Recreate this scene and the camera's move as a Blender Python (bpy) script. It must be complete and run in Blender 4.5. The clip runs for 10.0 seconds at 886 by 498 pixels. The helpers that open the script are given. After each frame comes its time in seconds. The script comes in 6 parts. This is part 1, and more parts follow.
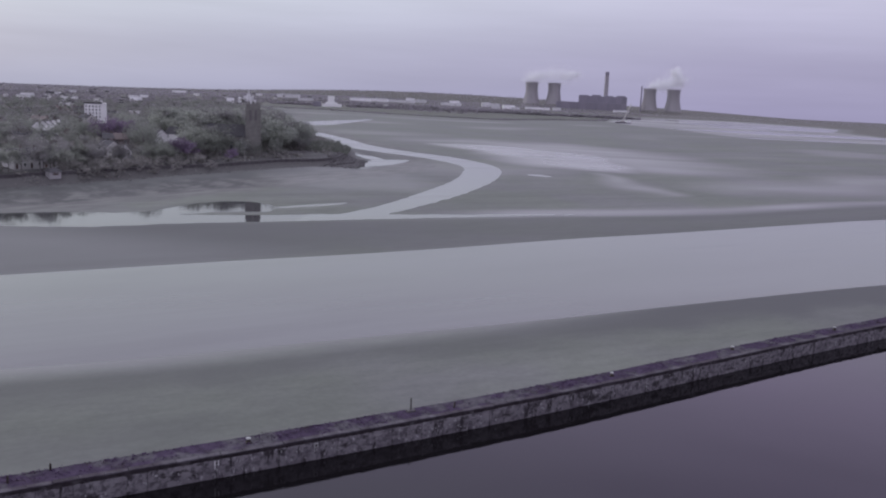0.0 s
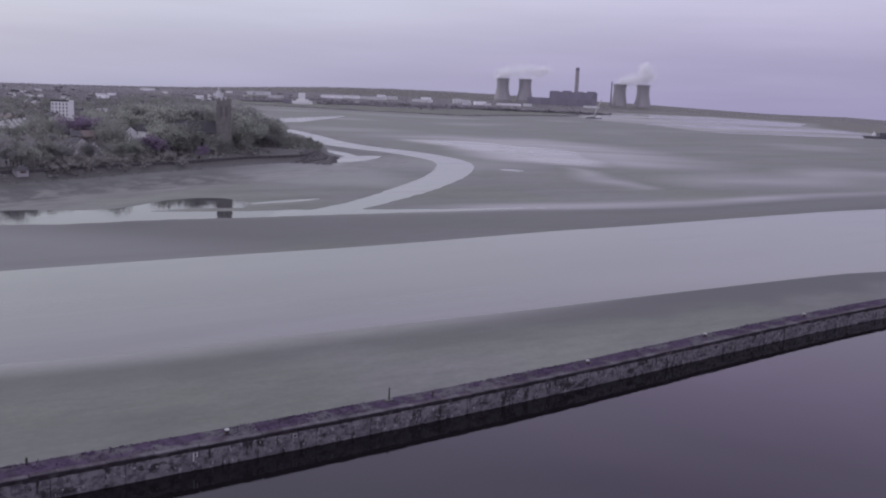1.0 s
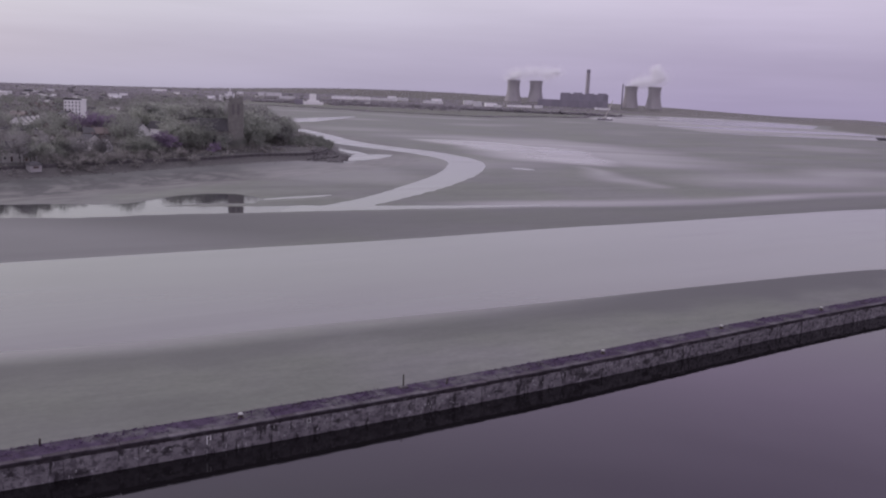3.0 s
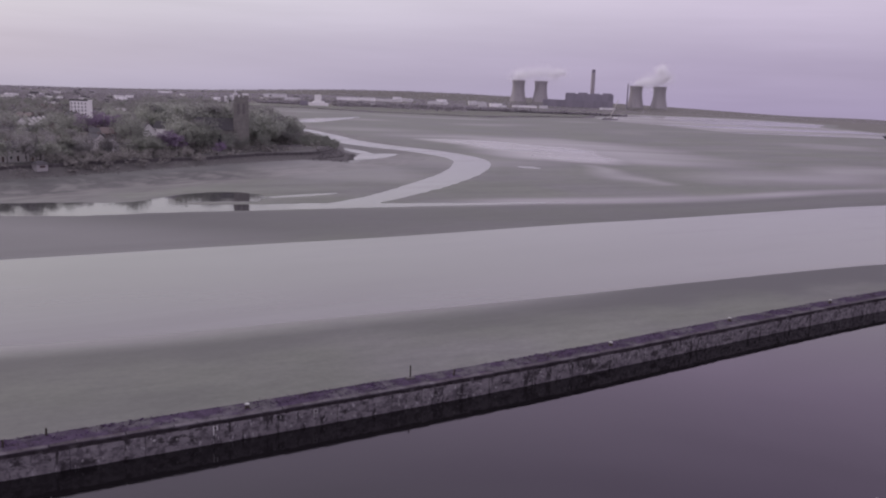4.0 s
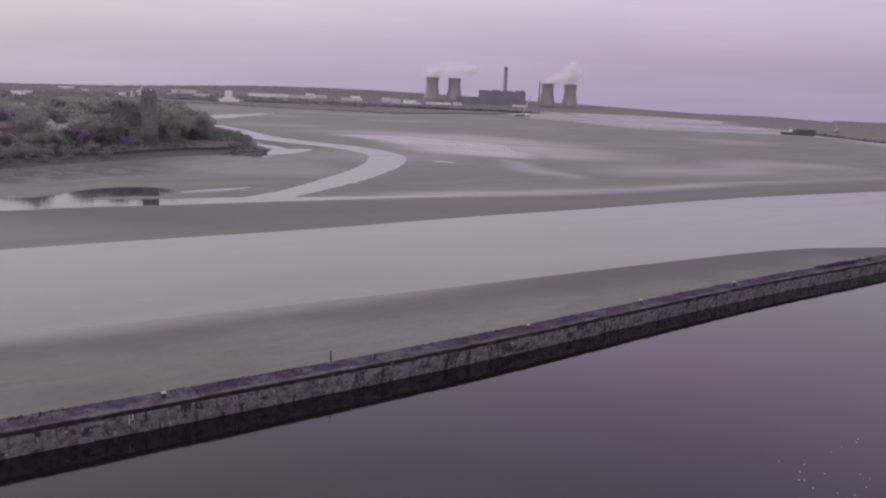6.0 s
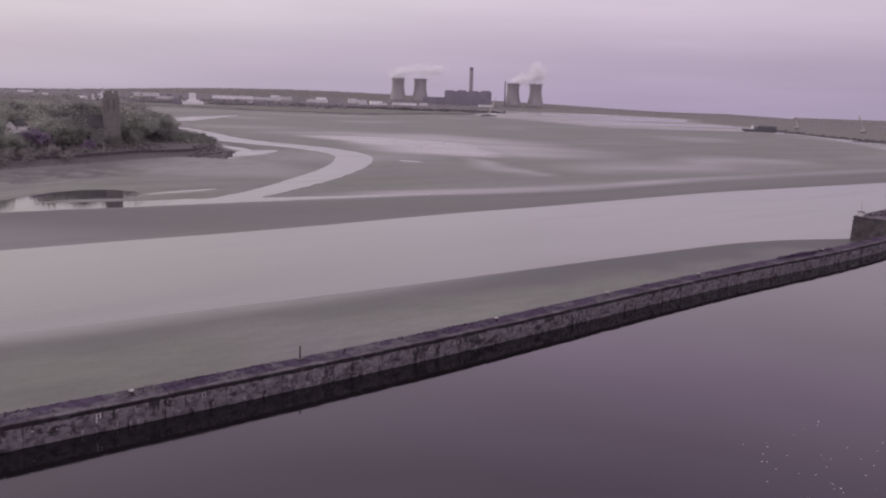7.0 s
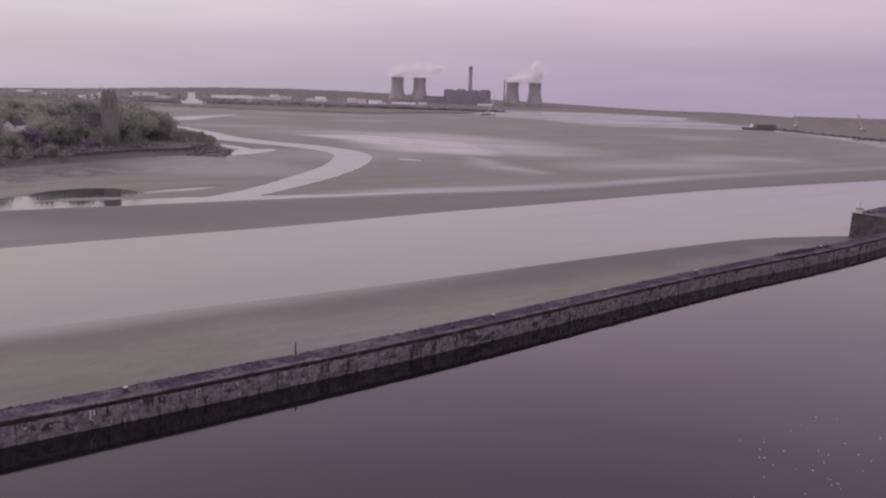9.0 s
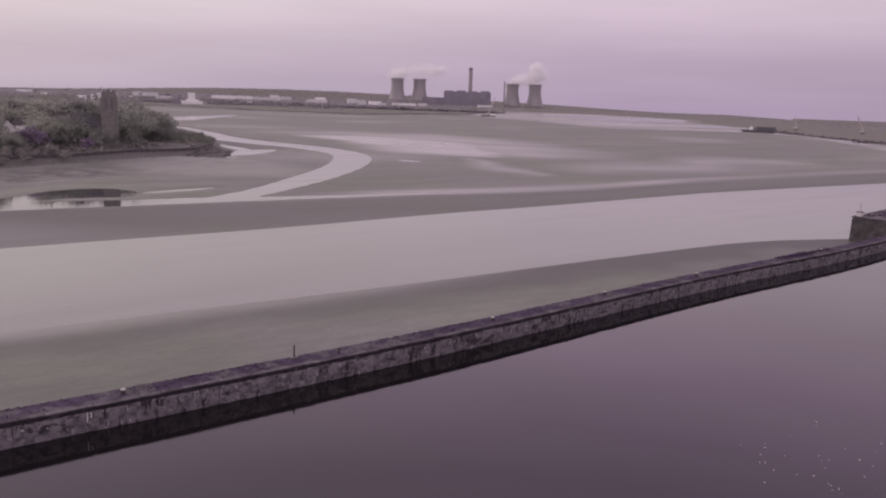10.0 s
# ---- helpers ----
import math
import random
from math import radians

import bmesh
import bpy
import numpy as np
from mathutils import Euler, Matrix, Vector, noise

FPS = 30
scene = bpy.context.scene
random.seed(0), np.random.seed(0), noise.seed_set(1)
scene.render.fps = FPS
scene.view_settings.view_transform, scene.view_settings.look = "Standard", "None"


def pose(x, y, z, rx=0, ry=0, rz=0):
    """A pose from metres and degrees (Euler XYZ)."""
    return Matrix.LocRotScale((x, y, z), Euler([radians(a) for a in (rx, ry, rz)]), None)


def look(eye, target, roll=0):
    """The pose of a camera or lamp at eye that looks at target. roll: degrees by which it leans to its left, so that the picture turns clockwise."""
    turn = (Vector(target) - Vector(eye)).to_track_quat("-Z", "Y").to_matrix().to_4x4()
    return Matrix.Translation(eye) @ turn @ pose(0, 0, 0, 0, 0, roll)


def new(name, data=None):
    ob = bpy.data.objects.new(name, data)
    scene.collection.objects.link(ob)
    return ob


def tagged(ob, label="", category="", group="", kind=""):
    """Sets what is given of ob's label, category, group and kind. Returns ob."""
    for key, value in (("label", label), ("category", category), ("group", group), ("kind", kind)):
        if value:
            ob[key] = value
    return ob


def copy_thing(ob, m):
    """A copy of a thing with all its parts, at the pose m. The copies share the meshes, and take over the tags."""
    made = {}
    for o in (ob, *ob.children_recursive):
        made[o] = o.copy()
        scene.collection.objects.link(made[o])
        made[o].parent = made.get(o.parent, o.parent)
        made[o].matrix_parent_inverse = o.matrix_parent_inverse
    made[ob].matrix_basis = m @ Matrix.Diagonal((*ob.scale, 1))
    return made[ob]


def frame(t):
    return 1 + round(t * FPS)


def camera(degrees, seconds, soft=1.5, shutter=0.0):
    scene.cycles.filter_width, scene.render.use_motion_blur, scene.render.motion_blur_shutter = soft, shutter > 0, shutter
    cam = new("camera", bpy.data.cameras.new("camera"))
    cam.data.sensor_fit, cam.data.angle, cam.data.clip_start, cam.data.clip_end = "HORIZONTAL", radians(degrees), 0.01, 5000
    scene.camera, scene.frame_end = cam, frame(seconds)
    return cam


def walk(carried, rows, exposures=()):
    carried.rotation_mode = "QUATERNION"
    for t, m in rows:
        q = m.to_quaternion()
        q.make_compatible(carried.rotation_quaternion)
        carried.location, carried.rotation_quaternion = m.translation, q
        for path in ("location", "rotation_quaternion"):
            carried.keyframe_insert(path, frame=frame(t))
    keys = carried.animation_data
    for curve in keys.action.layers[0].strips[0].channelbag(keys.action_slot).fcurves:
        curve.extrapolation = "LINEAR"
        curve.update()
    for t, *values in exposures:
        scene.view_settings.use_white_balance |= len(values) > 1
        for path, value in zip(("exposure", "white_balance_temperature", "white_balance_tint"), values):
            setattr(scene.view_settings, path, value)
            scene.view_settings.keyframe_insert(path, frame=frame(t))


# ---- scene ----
cam = camera(55.0, 10.0, soft=2.1)
PATH = [
    (0, (1.169, 0.266, 39.493), (1.027, 2.23, 39.144), 2.5),
    (0.5, (0.975, -0.11, 39.172), (0.837, 1.854, 38.818), 2.5),
    (1, (0.836, -0.301, 38.766), (0.758, 1.666, 38.412), 2.2),
    (1.5, (0.628, -0.246, 38.273), (0.503, 1.718, 37.916), 2.4),
    (2, (0.466, -0.089, 37.753), (0.301, 1.872, 37.4), 2.4),
    (2.5, (0.389, 0.064, 37.29), (0.221, 2.026, 36.94), 2.4),
    (2.7, (0.347, 0.105, 37.172), (0.204, 2.068, 36.82), 2.4),
    (3.8, (0.138, 0.35, 35.732), (0.073, 2.318, 35.385), 2.2),
    (4, (0.162, 0.399, 35.603), (0.048, 2.365, 35.254), 2.1),
    (4.5, (0.207, 0.48, 35.182), (0.062, 2.443, 34.83), 2.4),
    (5, (0.146, 0.346, 34.791), (0.082, 2.313, 34.439), 2.2),
    (5.5, (0.087, 0.076, 34.498), (0.087, 2.045, 34.146), 2.2),
    (6, (-0.098, -0.367, 34.259), (-0.015, 1.6, 33.911), 2.3),
    (6.2, (-0.148, -0.539, 34.194), (-0.049, 1.429, 33.852), 2.3),
    (7.3, (0.095, -1.199, 33.393), (0.263, 0.764, 33.047), 1.6),
    (7.5, (0.17, -1.25, 33.33), (0.337, 0.712, 32.982), 1.5),
    (8, (0.321, -1.222, 33.171), (0.461, 0.741, 32.815), 1.7),
    (8.5, (0.403, -1.056, 33.103), (0.561, 0.907, 32.756), 1.7),
    (9, (0.431, -0.757, 33.175), (0.589, 1.207, 32.829), 1.7),
    (9.5, (0.44, -0.514, 33.211), (0.612, 1.449, 32.867), 1.8),
    (10, (0.445, -0.365, 33.256), (0.604, 1.598, 32.913), 1.9),
]
TINTS = [(0.0, -0.1, 5760, 19.5), (1.0, -0.1, 5760, 23.5), (2.5, -0.1, 6000, 28), (4.5, -0.08, 6260, 30.5), (5.5, -0.08, 6370, 32), (7.5, -0.03, 6620, 31.5), (8.5, -0.03, 6690, 32), (9.2, -0.03, 6750, 33.5), (10.0, -0.03, 6850, 34.5)]
walk(cam, [(t, look(eye, target, roll)) for t, eye, target, roll in PATH], TINTS)

# ---- world, sun, exposure ----
SUN_AZ, SUN_EL = radians(-62), radians(16)      # azimuth from +y towards -x is negative
world = bpy.data.worlds.new("world")
scene.world = world
world.use_nodes = True
wn, wl = world.node_tree.nodes, world.node_tree.links
wn.clear()
sky = wn.new("ShaderNodeTexSky")
sky.sky_type, sky.sun_disc = "NISHITA", False
sky.sun_elevation, sky.sun_rotation = SUN_EL, SUN_AZ
sky.air_density, sky.dust_density, sky.ozone_density = 1.0, 3.0, 2.0
tc = wn.new("ShaderNodeTexCoord")
sep = wn.new("ShaderNodeSeparateXYZ")
wl.new(tc.outputs["Generated"], sep.inputs[0])
ramp = wn.new("ShaderNodeValToRGB")
for k, (p, c) in enumerate(((0.0, (0.42, 0.395, 0.488)), (0.05, (0.465, 0.44, 0.517)), (0.13, (0.685, 0.67, 0.693)), (0.21, (0.805, 0.765, 0.80)), (0.29, (0.90, 0.775, 0.94)), (0.42, (0.82, 0.707, 0.89)), (0.62, (1.08, 1.08, 1.08)))):
    e = ramp.color_ramp.elements[k] if k < 2 else ramp.color_ramp.elements.new(p)
    e.position, e.color = p, (*c, 1)
wl.new(sep.outputs["Z"], ramp.inputs[0])
stretch = wn.new("ShaderNodeMapping")
stretch.inputs["Scale"].default_value = (2.2, 2.2, 26.0)
wl.new(tc.outputs["Generated"], stretch.inputs[0])
cloud = wn.new("ShaderNodeTexNoise")
cloud.inputs["Scale"].default_value, cloud.inputs["Detail"].default_value, cloud.inputs["Roughness"].default_value = 1.3, 5, 0.55
wl.new(stretch.outputs[0], cloud.inputs["Vector"])
cval = wn.new("ShaderNodeMapRange")
cval.inputs["From Min"].default_value, cval.inputs["From Max"].default_value = 0.3, 0.7
cval.inputs["To Min"].default_value, cval.inputs["To Max"].default_value = 0.94, 1.055
wl.new(cloud.outputs["Fac"], cval.inputs["Value"])
# thin cloud glows towards the hidden sun
glow = wn.new("ShaderNodeVectorMath")
glow.operation = "DOT_PRODUCT"
glow.inputs[1].default_value = (math.sin(SUN_AZ) * math.cos(SUN_EL), math.cos(SUN_AZ) * math.cos(SUN_EL), math.sin(SUN_EL))
wl.new(tc.outputs["Generated"], glow.inputs[0])
gval = wn.new("ShaderNodeMapRange")
gval.inputs["From Min"].default_value, gval.inputs["From Max"].default_value = -0.2, 1.0
gval.inputs["To Min"].default_value, gval.inputs["To Max"].default_value = 0.90, 1.24
wl.new(glow.outputs["Value"], gval.inputs["Value"])
mul = wn.new("ShaderNodeMath")
mul.operation = "MULTIPLY"
wl.new(cval.outputs[0], mul.inputs[0]), wl.new(gval.outputs[0], mul.inputs[1])
deck_of_cloud = wn.new("ShaderNodeVectorMath")
deck_of_cloud.operation = "SCALE"
# and is paler and less violet on that side
tone = wn.new("ShaderNodeMix")
tone.data_type, tone.blend_type = "RGBA", "MULTIPLY"
side = wn.new("ShaderNodeMix")
side.data_type = "RGBA"
side.inputs["A"].default_value, side.inputs["B"].default_value = (1.01, 0.985, 1.02, 1), (0.972, 1.04, 0.925, 1)
gfac = wn.new("ShaderNodeMapRange")
gfac.inputs["From Min"].default_value, gfac.inputs["From Max"].default_value = 0.25, 0.85
wl.new(glow.outputs["Value"], gfac.inputs["Value"]), wl.new(gfac.outputs[0], side.inputs["Factor"])
tone.inputs["Factor"].default_value = 1.0
wl.new(ramp.outputs[0], tone.inputs["A"]), wl.new(side.outputs["Result"], tone.inputs["B"])
wl.new(tone.outputs["Result"], deck_of_cloud.inputs[0]), wl.new(mul.outputs[0], deck_of_cloud.inputs["Scale"])
bg_sky, bg_cloud, both = wn.new("ShaderNodeBackground"), wn.new("ShaderNodeBackground"), wn.new("ShaderNodeMixShader")
bg_sky.inputs["Strength"].default_value, bg_cloud.inputs["Strength"].default_value = 0.09, 1.0
both.inputs[0].default_value = 0.9
wl.new(sky.outputs[0], bg_sky.inputs[0]), wl.new(deck_of_cloud.outputs[0], bg_cloud.inputs[0])
wl.new(bg_sky.outputs[0], both.inputs[1]), wl.new(bg_cloud.outputs[0], both.inputs[2])
wl.new(both.outputs[0], wn.new("ShaderNodeOutputWorld").inputs[0])

sun = new("sun", bpy.data.lights.new("sun", "SUN"))
sun.data.energy, sun.data.angle, sun.data.color = 0.7, radians(14), (1.0, 0.93, 0.85)
sun.matrix_world = look((-60, 40, 60), (-60 - 50 * math.sin(SUN_AZ) * math.cos(SUN_EL), 40 - 50 * math.cos(SUN_AZ) * math.cos(SUN_EL), 60 - 50 * math.sin(SUN_EL)))


# ---- materials ----
def material(name, colour, rough=0.8, vary=0.25, scale=1.0, detail=6.0, bump=0.0, bump_scale=None, second=None, second_scale=0.2, second_amount=0.5, per_object=0.0, metal=0.0, spec=0.5, streak=None, thin=0.0):
    """A weathered surface: base colour varied by fine noise, mixed with a second colour in larger blotches."""
    m = bpy.data.materials.new(name)
    m.use_nodes = True
    n, l = m.node_tree.nodes, m.node_tree.links
    b = n["Principled BSDF"]
    b.inputs["Roughness"].default_value, b.inputs["Metallic"].default_value = rough, metal
    b.inputs["Specular IOR Level"].default_value = spec
    c = n.new("ShaderNodeNewGeometry")
    src = c.outputs["Position"]
    if streak:
        mp = n.new("ShaderNodeMapping")
        mp.inputs["Scale"].default_value = streak
        l.new(src, mp.inputs[0])
        src = mp.outputs[0]
    f = n.new("ShaderNodeTexNoise")
    f.inputs["Scale"].default_value, f.inputs["Detail"].default_value, f.inputs["Roughness"].default_value = scale, detail, 0.65
    l.new(src, f.inputs["Vector"])
    r = n.new("ShaderNodeMapRange")
    r.inputs["From Min"].default_value, r.inputs["From Max"].default_value = 0.25, 0.75
    r.inputs["To Min"].default_value, r.inputs["To Max"].default_value = 1 - vary, 1 + vary
    l.new(f.outputs["Fac"], r.inputs["Value"])
    value = r.outputs[0]
    if per_object:
        o = n.new("ShaderNodeObjectInfo")
        ro = n.new("ShaderNodeMapRange")
        ro.inputs["To Min"].default_value, ro.inputs["To Max"].default_value = 1 - per_object, 1 + per_object
        l.new(o.outputs["Random"], ro.inputs["Value"])
        mm = n.new("ShaderNodeMath")
        mm.operation = "MULTIPLY"
        l.new(value, mm.inputs[0]), l.new(ro.outputs[0], mm.inputs[1])
        value = mm.outputs[0]
    mix = n.new("ShaderNodeMix")
    mix.data_type = "RGBA"
    mix.inputs["A"].default_value, mix.inputs["B"].default_value = (*colour, 1), (*(second or colour), 1)
    if second:
        g = n.new("ShaderNodeTexNoise")
        g.inputs["Scale"].default_value, g.inputs["Detail"].default_value = second_scale, 5
        l.new(src, g.inputs["Vector"])
        rg = n.new("ShaderNodeMapRange")
        rg.inputs["From Min"].default_value, rg.inputs["From Max"].default_value = 0.62 - 0.25 * second_amount, 0.72 - 0.25 * second_amount
        l.new(g.outputs["Fac"], rg.inputs["Value"]), l.new(rg.outputs[0], mix.inputs["Factor"])
    else:
        mix.inputs["Factor"].default_value = 0
    s = n.new("ShaderNodeVectorMath")
    s.operation = "SCALE"
    l.new(mix.outputs["Result"], s.inputs[0]), l.new(value, s.inputs["Scale"])
    l.new(s.outputs[0], b.inputs["Base Color"])
    if thin:
        tr, mx = n.new("ShaderNodeBsdfTranslucent"), n.new("ShaderNodeMixShader")
        mx.inputs[0].default_value = thin
        l.new(s.outputs[0], tr.inputs[0]), l.new(b.outputs[0], mx.inputs[1]), l.new(tr.outputs[0], mx.inputs[2])
        l.new(mx.outputs[0], n["Material Output"].inputs[0])
    if bump:
        h = n.new("ShaderNodeTexNoise")
        h.inputs["Scale"].default_value, h.inputs["Detail"].default_value = bump_scale or scale * 2, 4
        l.new(c.outputs["Position"], h.inputs["Vector"])
        bn = n.new("ShaderNodeBump")
        bn.inputs["Strength"].default_value, bn.inputs["Distance"].default_value = 1.0, bump
        l.new(h.outputs["Fac"], bn.inputs["Height"]), l.new(bn.outputs[0], b.inputs["Normal"])
    return m


def water_material(name, colour, rough, wave, wave_scale, murk=(0.8, 1.2)):
    """Turbid water: a mirror with small ripples over a cloudy body, the silt drifting in long bands."""
    m = bpy.data.materials.new(name)
    m.use_nodes = True
    n, l = m.node_tree.nodes, m.node_tree.links
    b = n["Principled BSDF"]
    b.inputs["Roughness"].default_value, b.inputs["IOR"].default_value = rough, 1.333
    c = n.new("ShaderNodeTexCoord")
    mp = n.new("ShaderNodeMapping")
    mp.vector_type = "TEXTURE"
    mp.inputs["Rotation"].default_value, mp.inputs["Scale"].default_value = (0, 0, radians(36)), (90, 15, 1)
    l.new(c.outputs["Object"], mp.inputs[0])
    f = n.new("ShaderNodeTexNoise")
    f.inputs["Scale"].default_value, f.inputs["Detail"].default_value = 1.0, 6
    l.new(mp.outputs[0], f.inputs["Vector"])
    r = n.new("ShaderNodeMapRange")
    r.inputs["From Min"].default_value, r.inputs["From Max"].default_value = 0.3, 0.7
    r.inputs["To Min"].default_value, r.inputs["To Max"].default_value = murk
    l.new(f.outputs["Fac"], r.inputs["Value"])
    s = n.new("ShaderNodeVectorMath")
    s.operation = "SCALE"
    s.inputs[0].default_value = colour
    l.new(r.outputs[0], s.inputs["Scale"]), l.new(s.outputs[0], b.inputs["Base Color"])
    g = n.new("ShaderNodeMapRange")
    g.inputs["From Min"].default_value, g.inputs["From Max"].default_value = 0.5, 0.72
    g.inputs["To Min"].default_value, g.inputs["To Max"].default_value = rough, min(rough * 4, 0.2)
    l.new(f.outputs["Fac"], g.inputs["Value"]), l.new(g.outputs[0], b.inputs["Roughness"])
    h = n.new("ShaderNodeTexNoise")
    h.inputs["Scale"].default_value, h.inputs["Detail"].default_value = wave_scale, 3
    l.new(c.outputs["Object"], h.inputs["Vector"])
    bn = n.new("ShaderNodeBump")
    bn.inputs["Strength"].default_value, bn.inputs["Distance"].default_value = 1.0, wave
    l.new(h.outputs["Fac"], bn.inputs["Height"]), l.new(bn.outputs[0], b.inputs["Normal"])
    return m


def wall_material():
    """Old concrete above dirty water: damp drips run down it, lime and shell cling to it."""
    m = bpy.data.materials.new("stained_concrete")
    m.use_nodes = True
    n, l = m.node_tree.nodes, m.node_tree.links
    b = n["Principled BSDF"]
    b.inputs["Roughness"].default_value, b.inputs["Specular IOR Level"].default_value = 0.92, 0.2
    c = n.new("ShaderNodeNewGeometry")

    def layer(scale, lo, hi, detail=5, rough=0.6):
        mp = n.new("ShaderNodeMapping")
        mp.inputs["Rotation"].default_value, mp.inputs["Scale"].default_value = (0, 0, radians(-37)), scale
        f, r = n.new("ShaderNodeTexNoise"), n.new("ShaderNodeMapRange")
        f.inputs["Scale"].default_value, f.inputs["Detail"].default_value, f.inputs["Roughness"].default_value = 1.0, detail, rough
        r.inputs["From Min"].default_value, r.inputs["From Max"].default_value = lo, hi
        l.new(c.outputs["Position"], mp.inputs[0]), l.new(mp.outputs[0], f.inputs["Vector"]), l.new(f.outputs["Fac"], r.inputs["Value"])
        return r.outputs[0]

    def over(fac, below, colour):
        x = n.new("ShaderNodeMix")
        x.data_type = "RGBA"
        l.new(fac, x.inputs["Factor"])
        if isinstance(below, tuple):
            x.inputs["A"].default_value = (*below, 1)
        else:
            l.new(below, x.inputs["A"])
        x.inputs["B"].default_value = (*colour, 1)
        return x.outputs["Result"]

    tone = over(layer((0.35, 0.35, 0.6), 0.38, 0.62), (0.216, 0.203, 0.212), (0.150, 0.138, 0.149))
    tone = over(layer((1.5, 1.5, 2.0), 0.47, 0.60, 9), tone, (0.096, 0.087, 0.097))
    tone = over(layer((1.25, 1.25, 0.40), 0.575, 0.65, 8), tone, (0.040, 0.035, 0.039))
    tone = over(layer((0.45, 0.45, 0.9), 0.56, 0.63, 7), tone, (0.044, 0.039, 0.043))
    tone = over(layer((1.7, 1.7, 1.1), 0.585, 0.645, 8, 0.7), tone, (0.33, 0.32, 0.33))
    l.new(tone, b.inputs["Base Color"])
    bn = n.new("ShaderNodeBump")
    bn.inputs["Strength"].default_value, bn.inputs["Distance"].default_value = 1.0, 0.05
    l.new(layer((2.6, 2.6, 2.6), 0.3, 0.7, 6), bn.inputs["Height"]), l.new(bn.outputs[0], b.inputs["Normal"])
    return m


def ground_material():
    """Tidal mud, wet and paled with painted sky sheen where the attribute 'wet' says so, and rough grass where 'land'
    says so.
    """
    m = bpy.data.materials.new("tidal_mud_and_grass")
    m.use_nodes = True
    n, l = m.node_tree.nodes, m.node_tree.links
    b = n["Principled BSDF"]
    c = n.new("ShaderNodeTexCoord")

    def noise_of(scale, vector, detail=6):
        f = n.new("ShaderNodeTexNoise")
        f.inputs["Scale"].default_value, f.inputs["Detail"].default_value, f.inputs["Roughness"].default_value = scale, detail, 0.6
        l.new(vector, f.inputs["Vector"])
        return f.outputs["Fac"]

    def ranged(v, a, z, lo, hi):
        r = n.new("ShaderNodeMapRange")
        for k, x in zip(("From Min", "From Max", "To Min", "To Max"), (a, z, lo, hi)):
            r.inputs[k].default_value = x
        l.new(v, r.inputs["Value"])
        return r.outputs[0]

    def mixed(fac, a, z):
        x = n.new("ShaderNodeMix")
        x.data_type = "RGBA"
        l.new(fac, x.inputs["Factor"])
        for k, v in (("A", a), ("B", z)):
            if isinstance(v, tuple):
                x.inputs[k].default_value = (*v, 1)
            else:
                l.new(v, x.inputs[k])
        return x.outputs["Result"]

    def attr(name):
        a = n.new("ShaderNodeAttribute")
        a.attribute_name = name
        return a.outputs["Fac"]

    mp = n.new("ShaderNodeMapping")
    mp.vector_type = "TEXTURE"
    mp.inputs["Rotation"].default_value, mp.inputs["Scale"].default_value = (0, 0, radians(32)), (100, 18, 1)
    l.new(c.outputs["Object"], mp.inputs[0])
    bands = noise_of(1.0, mp.outputs[0])
    silt = n.new("ShaderNodeMapping")
    silt.vector_type = "TEXTURE"
    silt.inputs["Rotation"].default_value, silt.inputs["Scale"].default_value = (0, 0, radians(36)), (6, 2.4, 1)
    l.new(c.outputs["Object"], silt.inputs[0])
    fine = noise_of(1.0, silt.outputs[0], 9)
    tone = noise_of(0.016, c.outputs["Object"], 3)
    mud = mixed(ranged(bands, 0.35, 0.68, 0, 1), mixed(ranged(tone, 0.42, 0.58, 0, 1), (0.102, 0.110, 0.091), (0.107, 0.108, 0.103)), mixed(ranged(tone, 0.42, 0.58, 0, 1), (0.146, 0.155, 0.130), (0.150, 0.151, 0.144)))
    sc = n.new("ShaderNodeVectorMath")
    sc.operation = "SCALE"
    grit = n.new("ShaderNodeMath")
    grit.operation = "MULTIPLY"
    l.new(ranged(fine, 0.3, 0.7, 0.88, 1.12), grit.inputs[0]), l.new(ranged(noise_of(1.1, c.outputs["Object"], 5), 0.3, 0.7, 0.91, 1.09), grit.inputs[1])
    l.new(mud, sc.inputs[0]), l.new(grit.outputs[0], sc.inputs["Scale"])
    wet = attr("wet")
    # besides the gloss, wet mud has sky sheen painted in: paler than dry mud
    wet_mud = mixed(wet, mixed(attr("dark_damp"), sc.outputs[0], (0.076, 0.077, 0.075)), (0.19, 0.187, 0.184))
    # the mud colour is paler again in a band along the wall
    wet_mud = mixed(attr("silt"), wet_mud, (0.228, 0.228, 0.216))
    along = n.new("ShaderNodeMapping")
    along.vector_type = "TEXTURE"
    along.inputs["Rotation"].default_value, along.inputs["Scale"].default_value = (0, 0, radians(66)), (15, 3.6, 1)
    l.new(c.outputs["Object"], along.inputs[0])
    strewn = ranged(noise_of(1.0, along.outputs[0]), 0.40, 0.62, 0, 1)
    beach = mixed(attr("beach"), wet_mud, mixed(strewn, (0.158, 0.156, 0.144), (0.088, 0.085, 0.083)))
    cover = n.new("ShaderNodeMath")
    cover.operation = "MULTIPLY"
    l.new(attr("wrack"), cover.inputs[0]), l.new(ranged(noise_of(0.4, c.outputs["Object"], 8), 0.34, 0.5, 0.25, 1), cover.inputs[1])
    beach = mixed(cover.outputs[0], beach, (0.056, 0.054, 0.054))
    grass = mixed(ranged(noise_of(0.03, c.outputs["Object"]), 0.38, 0.62, 0, 1), (0.112, 0.108, 0.098), (0.144, 0.138, 0.124))
